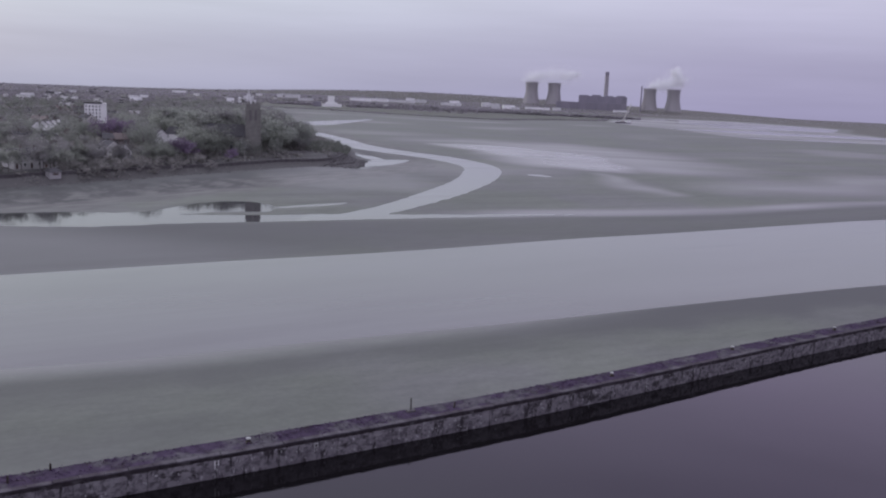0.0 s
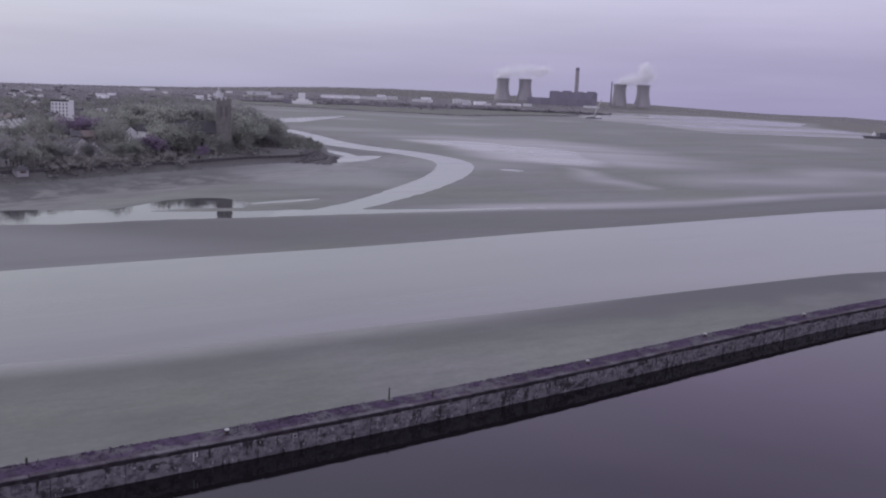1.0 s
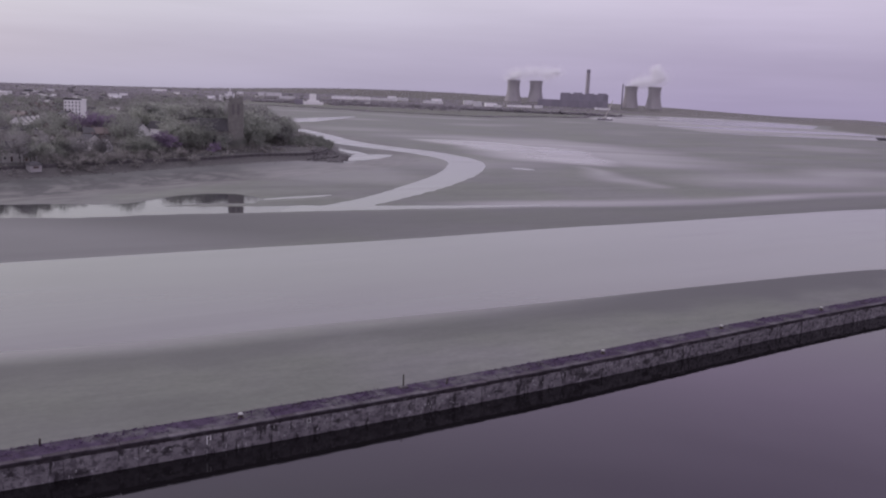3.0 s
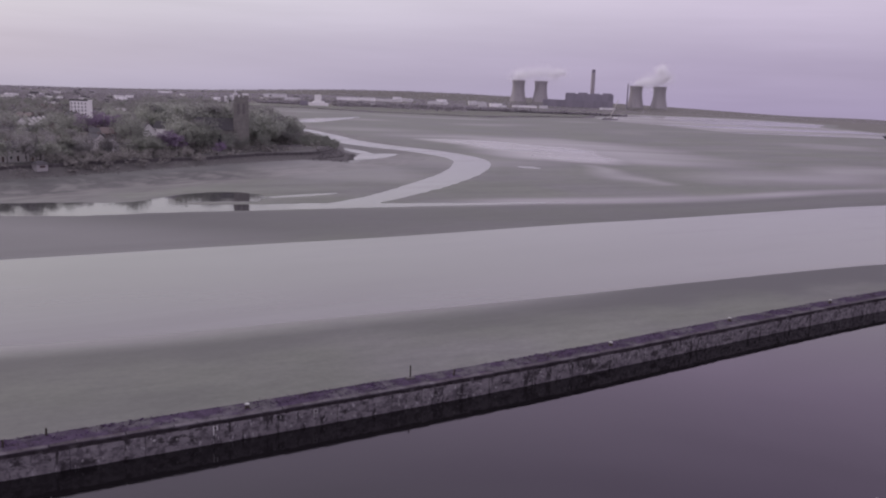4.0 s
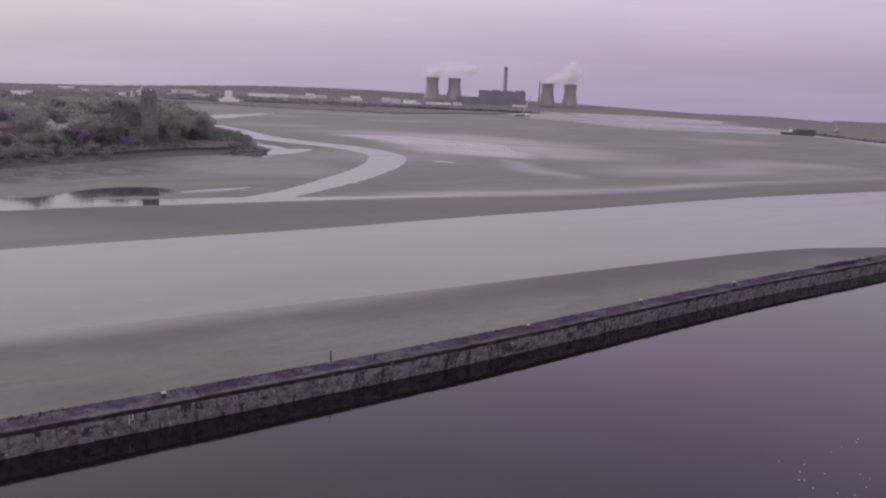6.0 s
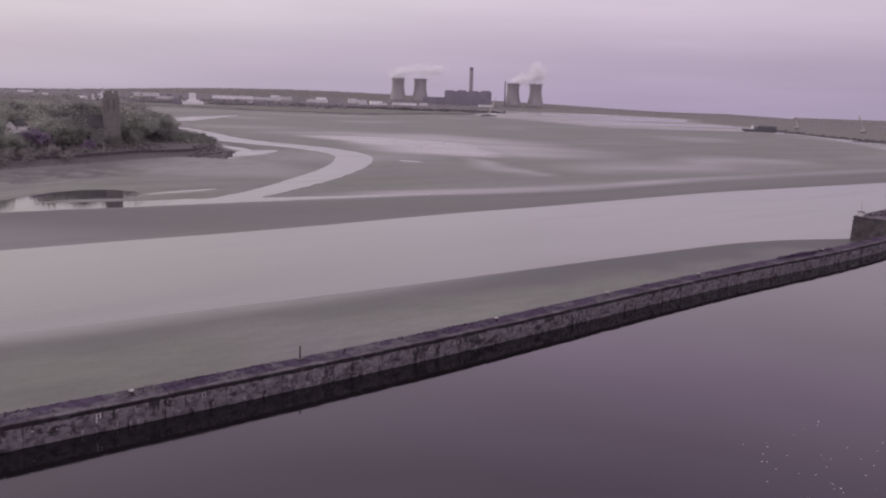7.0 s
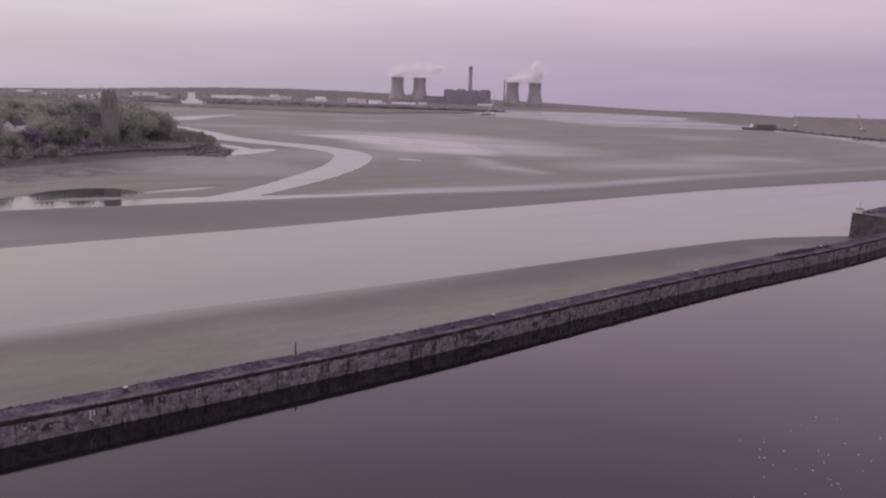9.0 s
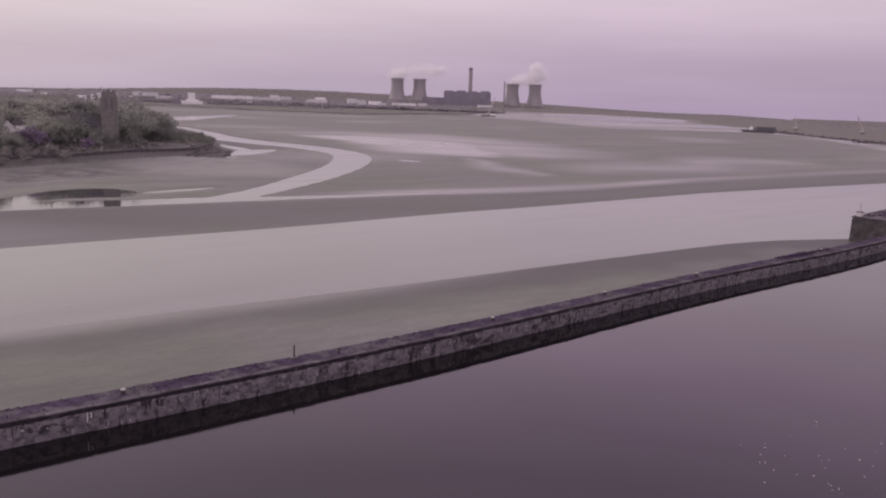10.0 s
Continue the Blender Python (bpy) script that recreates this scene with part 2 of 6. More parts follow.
    meadow = mixed(attr("marsh"), grass, mixed(ranged(bands, 0.4, 0.6, 0, 1), (0.138, 0.143, 0.118), (0.100, 0.103, 0.088)))
    l.new(mixed(attr("land"), beach, mixed(attr("dark_damp"), meadow, (0.098, 0.093, 0.092))), b.inputs["Base Color"])
    rough = ranged(wet, 0, 1, 0.62, 0.16)
    l.new(rough, b.inputs["Roughness"])
    dull = n.new("ShaderNodeMath")
    dull.operation = "MULTIPLY"
    l.new(ranged(wet, 0, 1, 0.22, 0.55), dull.inputs[0]), l.new(ranged(attr("land"), 0, 1, 1.0, 0.2), dull.inputs[1])
    l.new(dull.outputs[0], b.inputs["Specular IOR Level"])
    bn = n.new("ShaderNodeBump")
    bn.inputs["Strength"].default_value, bn.inputs["Distance"].default_value = 0.5, 0.10
    l.new(fine, bn.inputs["Height"]), l.new(bn.outputs[0], b.inputs["Normal"])
    return m


M_GROUND = ground_material()
M_RIVER = water_material("silty_river_water", (0.106, 0.114, 0.103), 0.09, 0.010, 0.8)
M_POOL = water_material("clear_pool_water", (0.045, 0.044, 0.047), 0.025, 0.008, 0.7)
M_CANAL = water_material("dark_canal_water", (0.007, 0.006, 0.007), 0.03, 0.004, 0.9)
M_CONCRETE = wall_material()
# mottled dark colour of the course under the coping
M_DARK_COURSE = material("dark_course_concrete", (0.040, 0.034, 0.038), 0.9, 0.5, 1.6, second=(0.085, 0.078, 0.082), second_scale=0.5, second_amount=0.25, per_object=0.2, spec=0.2)
M_COPING = material("coping_concrete", (0.106, 0.096, 0.108), 0.95, 0.35, 1.6, bump=0.02, second=(0.062, 0.052, 0.062), second_scale=0.35, second_amount=0.75, per_object=0.16, spec=0.15)
M_DECK = material("weedy_deck", (0.080, 0.073, 0.084), 0.95, 0.6, 1.3, detail=9, bump=0.04, second=(0.051, 0.036, 0.063), second_scale=0.35, second_amount=0.8, spec=0.15)
M_LIMEWASH = material("flaked_white_paint", (0.38, 0.38, 0.37), 0.7, 0.3, 4.0)
M_IRON = material("rusty_iron", (0.045, 0.035, 0.03), 0.7, 0.4, 6.0, metal=0.3)
M_WHITE = material("white_paint", (0.80, 0.80, 0.78), 0.55, 0.12, 3.0)
M_WEED = material("red_brown_weed", (0.077, 0.044, 0.103), 0.9, 0.45, 3.0, second=(0.088, 0.066, 0.086), second_scale=0.4, thin=0.4)
M_MASONRY = material("dark_masonry", (0.086, 0.079, 0.082), 0.88, 0.35, 0.9, bump=0.05, second=(0.060, 0.054, 0.056), second_scale=0.5, second_amount=0.6, per_object=0.18)
M_FOAM = material("foam", (0.46, 0.46, 0.455), 0.8, 0.1, 5.0)
M_BARK = material("bark", (0.150, 0.138, 0.135), 0.9, 0.3, 3.0)
M_LEAF = [material("spring_leaf", (0.255, 0.266, 0.236), 0.75, 0.35, 0.3, per_object=0.3, thin=0.5),
          material("twigs_and_buds", (0.244, 0.237, 0.235), 0.8, 0.35, 0.3, per_object=0.3, thin=0.5),
          material("evergreen_leaf", (0.250, 0.262, 0.226), 0.75, 0.35, 0.3, per_object=0.25, thin=0.45),
          material("dusky_blossom", (0.235, 0.178, 0.262), 0.75, 0.35, 0.5, per_object=0.2, thin=0.5)]
# air haze is put into this base colour: paler and bluer than real woods
M_RIDGE = material("hazed_ridge_woodland", (0.34, 0.32, 0.355), 0.9, 0.12, 0.01, second=(0.32, 0.305, 0.33), second_scale=0.003, thin=0.5)
M_BRAMBLE = material("bramble", (0.285, 0.272, 0.258), 0.85, 0.35, 0.3, thin=0.45)
# distance haze is mixed into this colour too, less than on the ridge
M_WOODS = material("hazed_far_woodland", (0.285, 0.265, 0.290), 0.9, 0.15, 0.02, second=(0.235, 0.222, 0.236), second_scale=0.004, thin=0.5)
M_BRICK = material("sooty_brick", (0.135, 0.112, 0.106), 0.85, 0.25, 2.0, per_object=0.3)
M_RENDER = material("pale_render", (0.50, 0.49, 0.475), 0.8, 0.12, 0.8, per_object=0.18)
M_SHELTER = material("weathered_grey_render", (0.36, 0.35, 0.345), 0.85, 0.2, 1.5)
M_SLATE = material("slate_roof", (0.072, 0.069, 0.074), 0.85, 0.3, 1.5, per_object=0.3, spec=0.2)
M_TILE = material("clay_tile_roof", (0.115, 0.092, 0.088), 0.8, 0.3, 1.5, per_object=0.3)
M_GLASS = material("window_glass", (0.03, 0.035, 0.04), 0.08, 0.1, 1.0)
M_DOOR = material("painted_door", (0.10, 0.06, 0.05), 0.5, 0.2, 2.0, per_object=0.6)
M_SANDSTONE = material("sooty_sandstone", (0.195, 0.190, 0.172), 0.88, 0.25, 0.6, bump=0.05)
M_STONE_DARK = material("shaded_louvre_slate", (0.14, 0.13, 0.128), 0.85, 0.2, 1.0)
M_ASPHALT = material("asphalt", (0.075, 0.074, 0.072), 0.85, 0.2, 1.0)
M_GRAVEL = material("worn_gravel", (0.135, 0.128, 0.130), 0.95, 0.25, 1.5)
M_SHED = material("pale_cladding", (0.74, 0.74, 0.74), 0.6, 0.15, 0.05, per_object=0.22)
M_SHED_ROOF = material("sheet_roof", (0.58, 0.58, 0.59), 0.6, 0.2, 0.08, per_object=0.3)
M_TOWER = material("cooling_tower_concrete", (0.32, 0.305, 0.31), 0.9, 0.12, 0.03, second=(0.265, 0.25, 0.26), second_scale=0.02, streak=(1, 1, 0.15))
M_STACK = material("chimney_concrete", (0.33, 0.31, 0.32), 0.9, 0.12, 0.05)
M_CLAD_DARK = material("dark_cladding", (0.24, 0.225, 0.26), 0.8, 0.2, 0.04, streak=(1, 1, 0.2))
M_CRANE = material("weathered_crane_paint", (0.52, 0.50, 0.48), 0.6, 0.2, 0.5)
M_BARGE = material("dark_steel_hull", (0.115, 0.115, 0.124), 0.6, 0.3, 0.5)


def steam_material():
    """Fine droplets, lit through as well as from in front."""
    m = bpy.data.materials.new("steam")
    m.use_nodes = True
    n, l = m.node_tree.nodes, m.node_tree.links
    d, t, x = n.new("ShaderNodeBsdfDiffuse"), n.new("ShaderNodeBsdfTranslucent"), n.new("ShaderNodeMixShader")
    d.inputs[0].default_value = t.inputs[0].default_value = (0.92, 0.92, 0.93, 1)
    l.new(d.outputs[0], x.inputs[1]), l.new(t.outputs[0], x.inputs[2])
    l.new(x.outputs[0], n["Material Output"].inputs[0])
    return m


M_STEAM = steam_material()


# ---- mesh helpers ----
def mesh_of(bm, name, mat, smooth=False):
    me = bpy.data.meshes.new(name)
    bm.to_mesh(me)
    bm.free()
    for mm in (mat if isinstance(mat, (list, tuple)) else [mat]):
        me.materials.append(mm)
    if smooth:
        me.polygons.foreach_set("use_smooth", [True] * len(me.polygons))
    return me


def part(name, bm, mat, parent=None, label="", smooth=False):
    ob = new(name, mesh_of(bm, name, mat, smooth))
    ob.parent = parent
    return tagged(ob, label)


def thing(name, m, label, category, group="", kind=""):
    ob = new(name)
    ob.matrix_world = m
    return tagged(ob, label, category, group, kind)


def box(x0, x1, y0, y1, z0, z1, bevel=0.0, bm=None):
    out = bm or bmesh.new()
    v = [out.verts.new((x, y, z)) for z in (z0, z1) for y in (y0, y1) for x in (x0, x1)]
    fs = [out.faces.new([v[i] for i in f]) for f in ((0, 2, 3, 1), (4, 5, 7, 6), (0, 1, 5, 4), (2, 6, 7, 3), (0, 4, 6, 2), (1, 3, 7, 5))]
    if bevel:
        bmesh.ops.bevel(out, geom=list({e for f in fs for e in f.edges}), offset=bevel, segments=1, affect="EDGES", profile=0.5)
    return out


def lathe(profile, n=24, bm=None, caps=True):
    out = bm or bmesh.new()
    rings = [[out.verts.new((r * math.cos(2 * math.pi * k / n), r * math.sin(2 * math.pi * k / n), z)) for k in range(n)] for r, z in profile]
    for a, b in zip(rings, rings[1:]):
        for k in range(n):
            out.faces.new((a[k], a[(k + 1) % n], b[(k + 1) % n], b[k]))
    if caps:
        out.faces.new(rings[0][::-1]), out.faces.new(rings[-1])
    return out


def tube(bm, p0, p1, r0, r1, n=6):
    p0, p1 = Vector(p0), Vector(p1)
    q = (p1 - p0).to_track_quat("Z", "Y")
    rings = [[bm.verts.new(p + q @ Vector((r * math.cos(2 * math.pi * k / n), r * math.sin(2 * math.pi * k / n), 0))) for k in range(n)] for p, r in ((p0, r0), (p1, r1))]
    for k in range(n):
        bm.faces.new((rings[0][k], rings[0][(k + 1) % n], rings[1][(k + 1) % n], rings[1][k]))
    bm.faces.new(rings[1]), bm.faces.new(rings[0][::-1])
    return bm


def sheet(name, verts, quads, mat, smooth=True):
    me = bpy.data.meshes.new(name)
    me.vertices.add(len(verts)), me.vertices.foreach_set("co", np.asarray(verts, np.float32).ravel())
    k = quads.shape[1]
    me.loops.add(quads.size), me.loops.foreach_set("vertex_index", quads.astype(np.int32).ravel())
    me.polygons.add(len(quads)), me.polygons.foreach_set("loop_start", np.arange(0, quads.size, k, dtype=np.int32))
    me.update(calc_edges=True)
    me.polygons.foreach_set("use_smooth", [smooth] * len(quads))
    me.materials.append(mat)
    return new(name, me)


def lying(out, r, loose):
    """Two sides for each leaf, so that it lies open to the sky and leans outwards."""
    n = out / (np.linalg.norm(out, axis=1)[:, None] + 1e-6) * 0.55 + np.array([0, 0, 0.8]) + r.normal(0, loose, out.shape)
    n /= np.linalg.norm(n, axis=1)[:, None]
    u = np.cross(n, r.normal(0, 1, out.shape))
    u /= np.linalg.norm(u, axis=1)[:, None]
    return u, np.cross(n, u)


# ---- the lie of the land ----
def wall_y(x):
    """The river side of the canal wall's top."""
    return 96.7 + 0.72 * x + 0.00052 * x * x + 2.3 * np.exp(-((x - 44) / 31) ** 2) + 1.2 * np.exp(-((x - 70) / 22) ** 2)


def wall_slope(x):
    return 0.72 + 0.00104 * x - 4.6 * (x - 44) / 961 * math.exp(-((x - 44) / 31) ** 2) - 2.4 * (x - 70) / 484 * math.exp(-((x - 70) / 22) ** 2)


def curve(points, step=6.0):
    """A smooth run through points (Catmull-Rom), each (x, y, ...)."""
    p = np.array(points, float)
    p = np.vstack([2 * p[0] - p[1], p, 2 * p[-1] - p[-2]])
    out = []
    for a, b, c, d in zip(p, p[1:], p[2:], p[3:]):
        for u in np.linspace(0, 1, max(2, int(np.hypot(*(c - b)[:2]) / step)), endpoint=False):
            out.append(0.5 * (2 * b + (c - a) * u + (2 * a - 5 * b + 4 * c - d) * u ** 2 + (3 * b - a - 3 * c + d) * u ** 3))
    return np.array(out + [p[-2]])


def to_ribbon(x, y, pts):
    """How far inside the ribbon along pts (x, y, half width) a place lies: above 0 inside."""
    best = np.full(x.shape, -1e9)
    for (ax, ay, aw), (bx, by, bw) in zip(pts, pts[1:]):
        dx, dy = bx - ax, by - ay
        u = np.clip(((x - ax) * dx + (y - ay) * dy) / (dx * dx + dy * dy + 1e-9), 0, 1)
        best = np.maximum(best, aw + (bw - aw) * u - np.hypot(x - ax - u * dx, y - ay - u * dy))
    return best


def to_shore(x, y, pts):
    """Signed distance to a closed outline: above 0 inside."""
    d, inside = np.full(x.shape, 1e9), np.zeros(x.shape, bool)
    for (ax, ay), (bx, by) in zip(pts, np.roll(pts, -1, 0)):
        dx, dy = bx - ax, by - ay
        u = np.clip(((x - ax) * dx + (y - ay) * dy) / (dx * dx + dy * dy + 1e-9), 0, 1)
        d = np.minimum(d, np.hypot(x - ax - u * dx, y - ay - u * dy))
        inside ^= ((ay > y) != (by > y)) & (x < dx * (y - ay) / (dy if abs(dy) > 1e-9 else 1e-9) + ax)
    return np.where(inside, d, -d)


def wander(x, y, size, seed=0):
    """Smooth irregular noise of about -1 to 1."""
    r = np.random.RandomState(seed)
    v = np.zeros(np.shape(x))
    for k in range(7):
        a, f, ph = r.uniform(0, math.pi), r.uniform(0.6, 1.7) / size, r.uniform(0, 7)
        v = v + np.sin((x * math.cos(a) + y * math.sin(a)) * f * 2 * math.pi + ph + 1.3 * np.sin((x * math.sin(a) - y * math.cos(a)) * f * 3 + ph))
    return v / 4


def ease(v, lo, hi):
    u = np.clip((v - lo) / (hi - lo), 0, 1)
    return u * u * (3 - 2 * u)


def line(points):
    p = curve([(x, y) for x, y in points], 8.0)
    sx, sy = (p[1] - p[0])[1] / (p[1] - p[0])[0], (p[-1] - p[-2])[1] / (p[-1] - p[-2])[0]

    def at(x):
        v = np.interp(x, p[:, 0], p[:, 1])
        return v + np.where(x < p[0, 0], (x - p[0, 0]) * sx, 0) + np.where(x > p[-1, 0], (x - p[-1, 0]) * sy, 0)
    return at


NEAR_EDGE = line([(-67, 108), (-47, 118.5), (-24, 133), (9, 153.5), (46, 178), (92, 207), (112, 214.5), (128, 218)])
FAR_EDGE = line([(-101, 163), (-63, 190), (-36, 208), (-13, 225), (24, 254), (57, 277), (118, 322), (149, 343), (254, 405)])
POOL_EDGE = line([(-136, 220), (-112, 227), (-97, 239), (-73, 252), (-45, 268), (-17, 284), (18, 304), (43, 315), (90, 341), (139, 379), (190, 412)])
POOL_WIDTH = line([(-165, 22), (-147, 25), (-130, 30), (-113, 32), (-106, 53), (-95, 56), (-86, 50), (-79, 40), (-75, 20), (-68, 17), (-45, 13), (-20, 8), (0, 5), (30, 1.5), (60, -3), (200, -9)])
BEND = curve([(-49, 274, 6), (-41, 295, 6), (-33, 325, 7), (-24, 366, 8.5), (-15.5, 420, 9.5), (-13, 476, 10.5), (-17, 513, 11), (-30, 545, 12), (-50, 577, 13), (-78, 606, 14), (-102, 635, 15), (-128, 675, 18), (-160, 740, 22), (-200, 830, 20)], 10)
SIDE_POOL = curve([(-80, 470, 2), (-77, 487, 8), (-75, 505, 11), (-71, 520, 10), (-66, 529, 5), (-61, 534, 0.5)], 5)
LITTLE_POOLS = [curve([(-88, 446, 1), (-81, 452, 2.6), (-74, 466, 1)], 6), curve([(-104, 573, 1), (-93, 553, 5), (-84, 535, 6), (-79, 520, 3)], 6), curve([(-107, 586, 1), (-100, 578, 2), (-94, 572, 0.5)], 6), curve([(-80, 283, 1.0), (-68, 295, 2.5), (-56, 309, 0.6)], 6), curve([(12, 474, 0.5), (18, 469, 5), (26, 463, 0.5)], 6)]
MUD_BAR = curve([(-100, 258, 1.0), (-89.5, 264.7, 3.6), (-79.6, 269, 4.2), (-66.6, 276.3, 4.2), (-57, 285.5, 5), (-48, 292, 5)], 6)
SPIT_WATER = curve([(-330, 1000, 55), (-268, 1065, 38), (-252, 1150, 28), (-240, 1250, 18), (-226, 1400, 4)], 20)
FAR_WATER = np.vstack([curve([(240, 2150), (253, 1810), (306, 1634), (338, 1340), (400, 1285), (480, 1300), (560, 1290), (592, 1180), (533, 934), (477, 769), (440, 640)], 30), [(560, 600)], curve([(610, 800), (625, 968), (672, 1231), (715, 1451), (712, 1629), (745, 2041), (900, 2500), (800, 3100), (460, 3150)], 40)])
TOWN_SHORE = np.vstack([curve([(-420, 60), (-290, 165), (-185, 277), (-169, 308), (-156, 330), (-144, 356), (-130, 388), (-112, 423), (-97, 459), (-90, 485), (-97, 530), (-110, 590), (-126, 640), (-165, 725), (-240, 900), (-300, 1030), (-345, 1200), (-400, 1500), (-520, 1850)], 14), [(-900, 2100), (-6000, 2600), (-6000, 60)]])
FAR_SHORE = np.vstack([curve([(-900, 2000), (-461, 1960), (-250, 1800), (-110, 1740), (-30, 1730), (110, 1990), (215, 2130), (300, 2600), (440, 3180), (820, 3150), (930, 2500), (775, 2030), (708, 1610), (670, 1420), (622, 1200), (592, 960), (610, 800), (760, 600)], 40), [(2600, 200), (14000, 200), (14000, 14000), (-14000, 14000), (-14000, 2000)]])


def land_of(x, y):
    """Height of the ground, and how wet, grassy, beach-like and marshy it is."""
    x, y = np.asarray(x, float), np.asarray(y, float)
    main = np.minimum(y - NEAR_EDGE(x), FAR_EDGE(x) - y) * 0.8
    pool = np.minimum(y - POOL_EDGE(x), POOL_EDGE(x) + POOL_WIDTH(x) - y) * 0.8
    pool = np.minimum(pool, -to_ribbon(x, y, MUD_BAR))
    bend = to_ribbon(x, y, BEND)
    rest = to_ribbon(x, y, SIDE_POOL)
    for p in LITTLE_POOLS:
        rest = np.maximum(rest, to_ribbon(x, y, p))
    basin = to_shore(x, y, FAR_WATER)
    far = np.maximum(to_ribbon(x, y, SPIT_WATER), np.minimum(basin, 40 * (0.06 + wander(x * 0.25 + 0.12 * y, y * 0.9, 230, 5) + 0.5 * wander(x * 0.3, y, 110, 6) - 0.9 * (1 - ease(x, 380, 520)))))
    ragged = 0.5 * wander(x, y, 14, 2) + 0.25 * wander(x, y, 5, 3)
    inside = np.maximum.reduce([main, pool + ragged, bend + ragged, rest + ragged, far * 0.5])
    mud = 0.30 + 0.14 * wander(x, y, 120, 1) + 0.05 * wander(x, y, 30, 4)
    slope = np.where((main > pool) & (main > bend) & (y < (NEAR_EDGE(x) + FAR_EDGE(x)) / 2), 0.012, 0.05)
    h = np.minimum(mud, np.maximum(-inside * slope, -0.8))
    town, fars = to_shore(x, y, TOWN_SHORE), to_shore(x, y, FAR_SHORE)
    beach = ease(town + 6 * wander(x, y, 40, 18), -58, -42) * (1 - 0.75 * ease(town + 7 * wander(x, y, 22, 19), -30, -14)) * (inside < 0)
    weed = ease(town + 5 * wander(x, y, 34, 24), -42, -35) * (1 - ease(town + 4 * wander(x, y, 26, 26), -17, -10) * ease(y, 305, 335)) * (1 - ease(y, 345, 385))
    wrack = weed * ease(wander(x * 0.9 - y * 0.4, y * 0.9 + x * 0.4, 19, 25) + 0.6 * wander(x, y, 6, 28), -0.75, 0.25)
    h = np.where(inside < 0, h + 1.3 * ease(town, -40, 0) * (1 - 0.92 * ease(y, 425, 465)), h)
    h = np.maximum(h, np.where(town > -2, 1.0 + 3.6 * ease(town, -2, 8) + 2.6 * ease(town, 8, 60) + 9 * ease(town, 200, 900), -9))
    rise = 2.0 * ease(fars, 0, 9) + 2.5 * ease(fars, 60, 400) + 20 * (1 - 0.45 * ease(-x, 800, 1700)) * ease(fars, 500, 1700) * ease(-(x - 1300), -400, 500) + 40 * np.exp(-((x + 480) / 1150) ** 2) * ease(np.hypot(x, y), 4450, 4850)
    lean = x / np.maximum(y, 1)
    rise = np.where((lean > 0.36) & (y > 0), np.minimum(rise, np.maximum(34 - (34 - 17.0 + 135 * (lean - 0.41)) * np.hypot(x, y) / 3300, -60)), rise)     # low ground down the estuary
    h = np.where(fars > 0, 0.2 + rise, h)
    land = np.maximum(ease(town, -3.5, -1.0), ease(fars, 0, 6))
    marsh = ease(fars, 0, 4) * (1 - ease(fars, 260, 380)) * (1 - ease(x, 260, 420))
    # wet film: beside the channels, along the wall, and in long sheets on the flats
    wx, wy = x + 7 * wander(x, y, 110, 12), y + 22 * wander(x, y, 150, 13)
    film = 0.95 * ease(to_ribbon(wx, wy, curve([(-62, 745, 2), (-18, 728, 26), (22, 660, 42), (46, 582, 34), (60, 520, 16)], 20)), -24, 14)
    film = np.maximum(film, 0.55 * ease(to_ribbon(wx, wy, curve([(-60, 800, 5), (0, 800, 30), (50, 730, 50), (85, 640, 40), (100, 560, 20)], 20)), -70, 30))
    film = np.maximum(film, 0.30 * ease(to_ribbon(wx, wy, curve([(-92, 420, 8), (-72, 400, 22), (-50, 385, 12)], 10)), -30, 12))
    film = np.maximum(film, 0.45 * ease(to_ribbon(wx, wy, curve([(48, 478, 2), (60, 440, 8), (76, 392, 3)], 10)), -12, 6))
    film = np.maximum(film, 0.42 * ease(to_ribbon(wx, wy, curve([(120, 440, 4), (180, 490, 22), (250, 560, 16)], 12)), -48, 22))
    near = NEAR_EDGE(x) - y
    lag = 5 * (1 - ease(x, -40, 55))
    dark_damp = (0.5 + 0.5 * ease(x, -30, 55)) * ease(near - lag, -2, 1 + 0.6 * lag) * (1 - ease(near + 4 * wander(x, y, 25, 15), 8, 24)) + (0.55 + 0.45 * (1 - ease(x, -110, 0))) * (1 - ease(np.abs(y - (FAR_EDGE(x) + POOL_EDGE(x)) / 2) - 13 * (1 - ease(x, -110, -20)), 18, 36))
    dark_damp = dark_damp + 0.32 * ease(near, 4, 14) * (1 - ease(x, -34, 0)) * (0.75 + 0.35 * wander(x, y, 45, 27))
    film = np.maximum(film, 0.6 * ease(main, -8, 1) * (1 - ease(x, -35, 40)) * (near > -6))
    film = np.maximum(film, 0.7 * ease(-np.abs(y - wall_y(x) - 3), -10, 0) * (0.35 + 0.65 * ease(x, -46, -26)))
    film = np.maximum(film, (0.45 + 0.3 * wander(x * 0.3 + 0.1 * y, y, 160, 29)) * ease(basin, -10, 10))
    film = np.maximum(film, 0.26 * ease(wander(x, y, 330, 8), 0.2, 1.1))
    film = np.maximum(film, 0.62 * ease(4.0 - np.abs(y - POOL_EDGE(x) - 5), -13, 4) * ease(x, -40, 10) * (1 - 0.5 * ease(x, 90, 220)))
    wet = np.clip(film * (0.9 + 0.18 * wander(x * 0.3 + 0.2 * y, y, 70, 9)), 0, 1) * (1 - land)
    # the canal's bed, and the near bank behind it
    canal = wall_y(x) - 1.6 - y
    h = np.where(canal > 0, -3.0, h)
    h = np.where(y < -70 + 0.5 * x, 4.0, h)
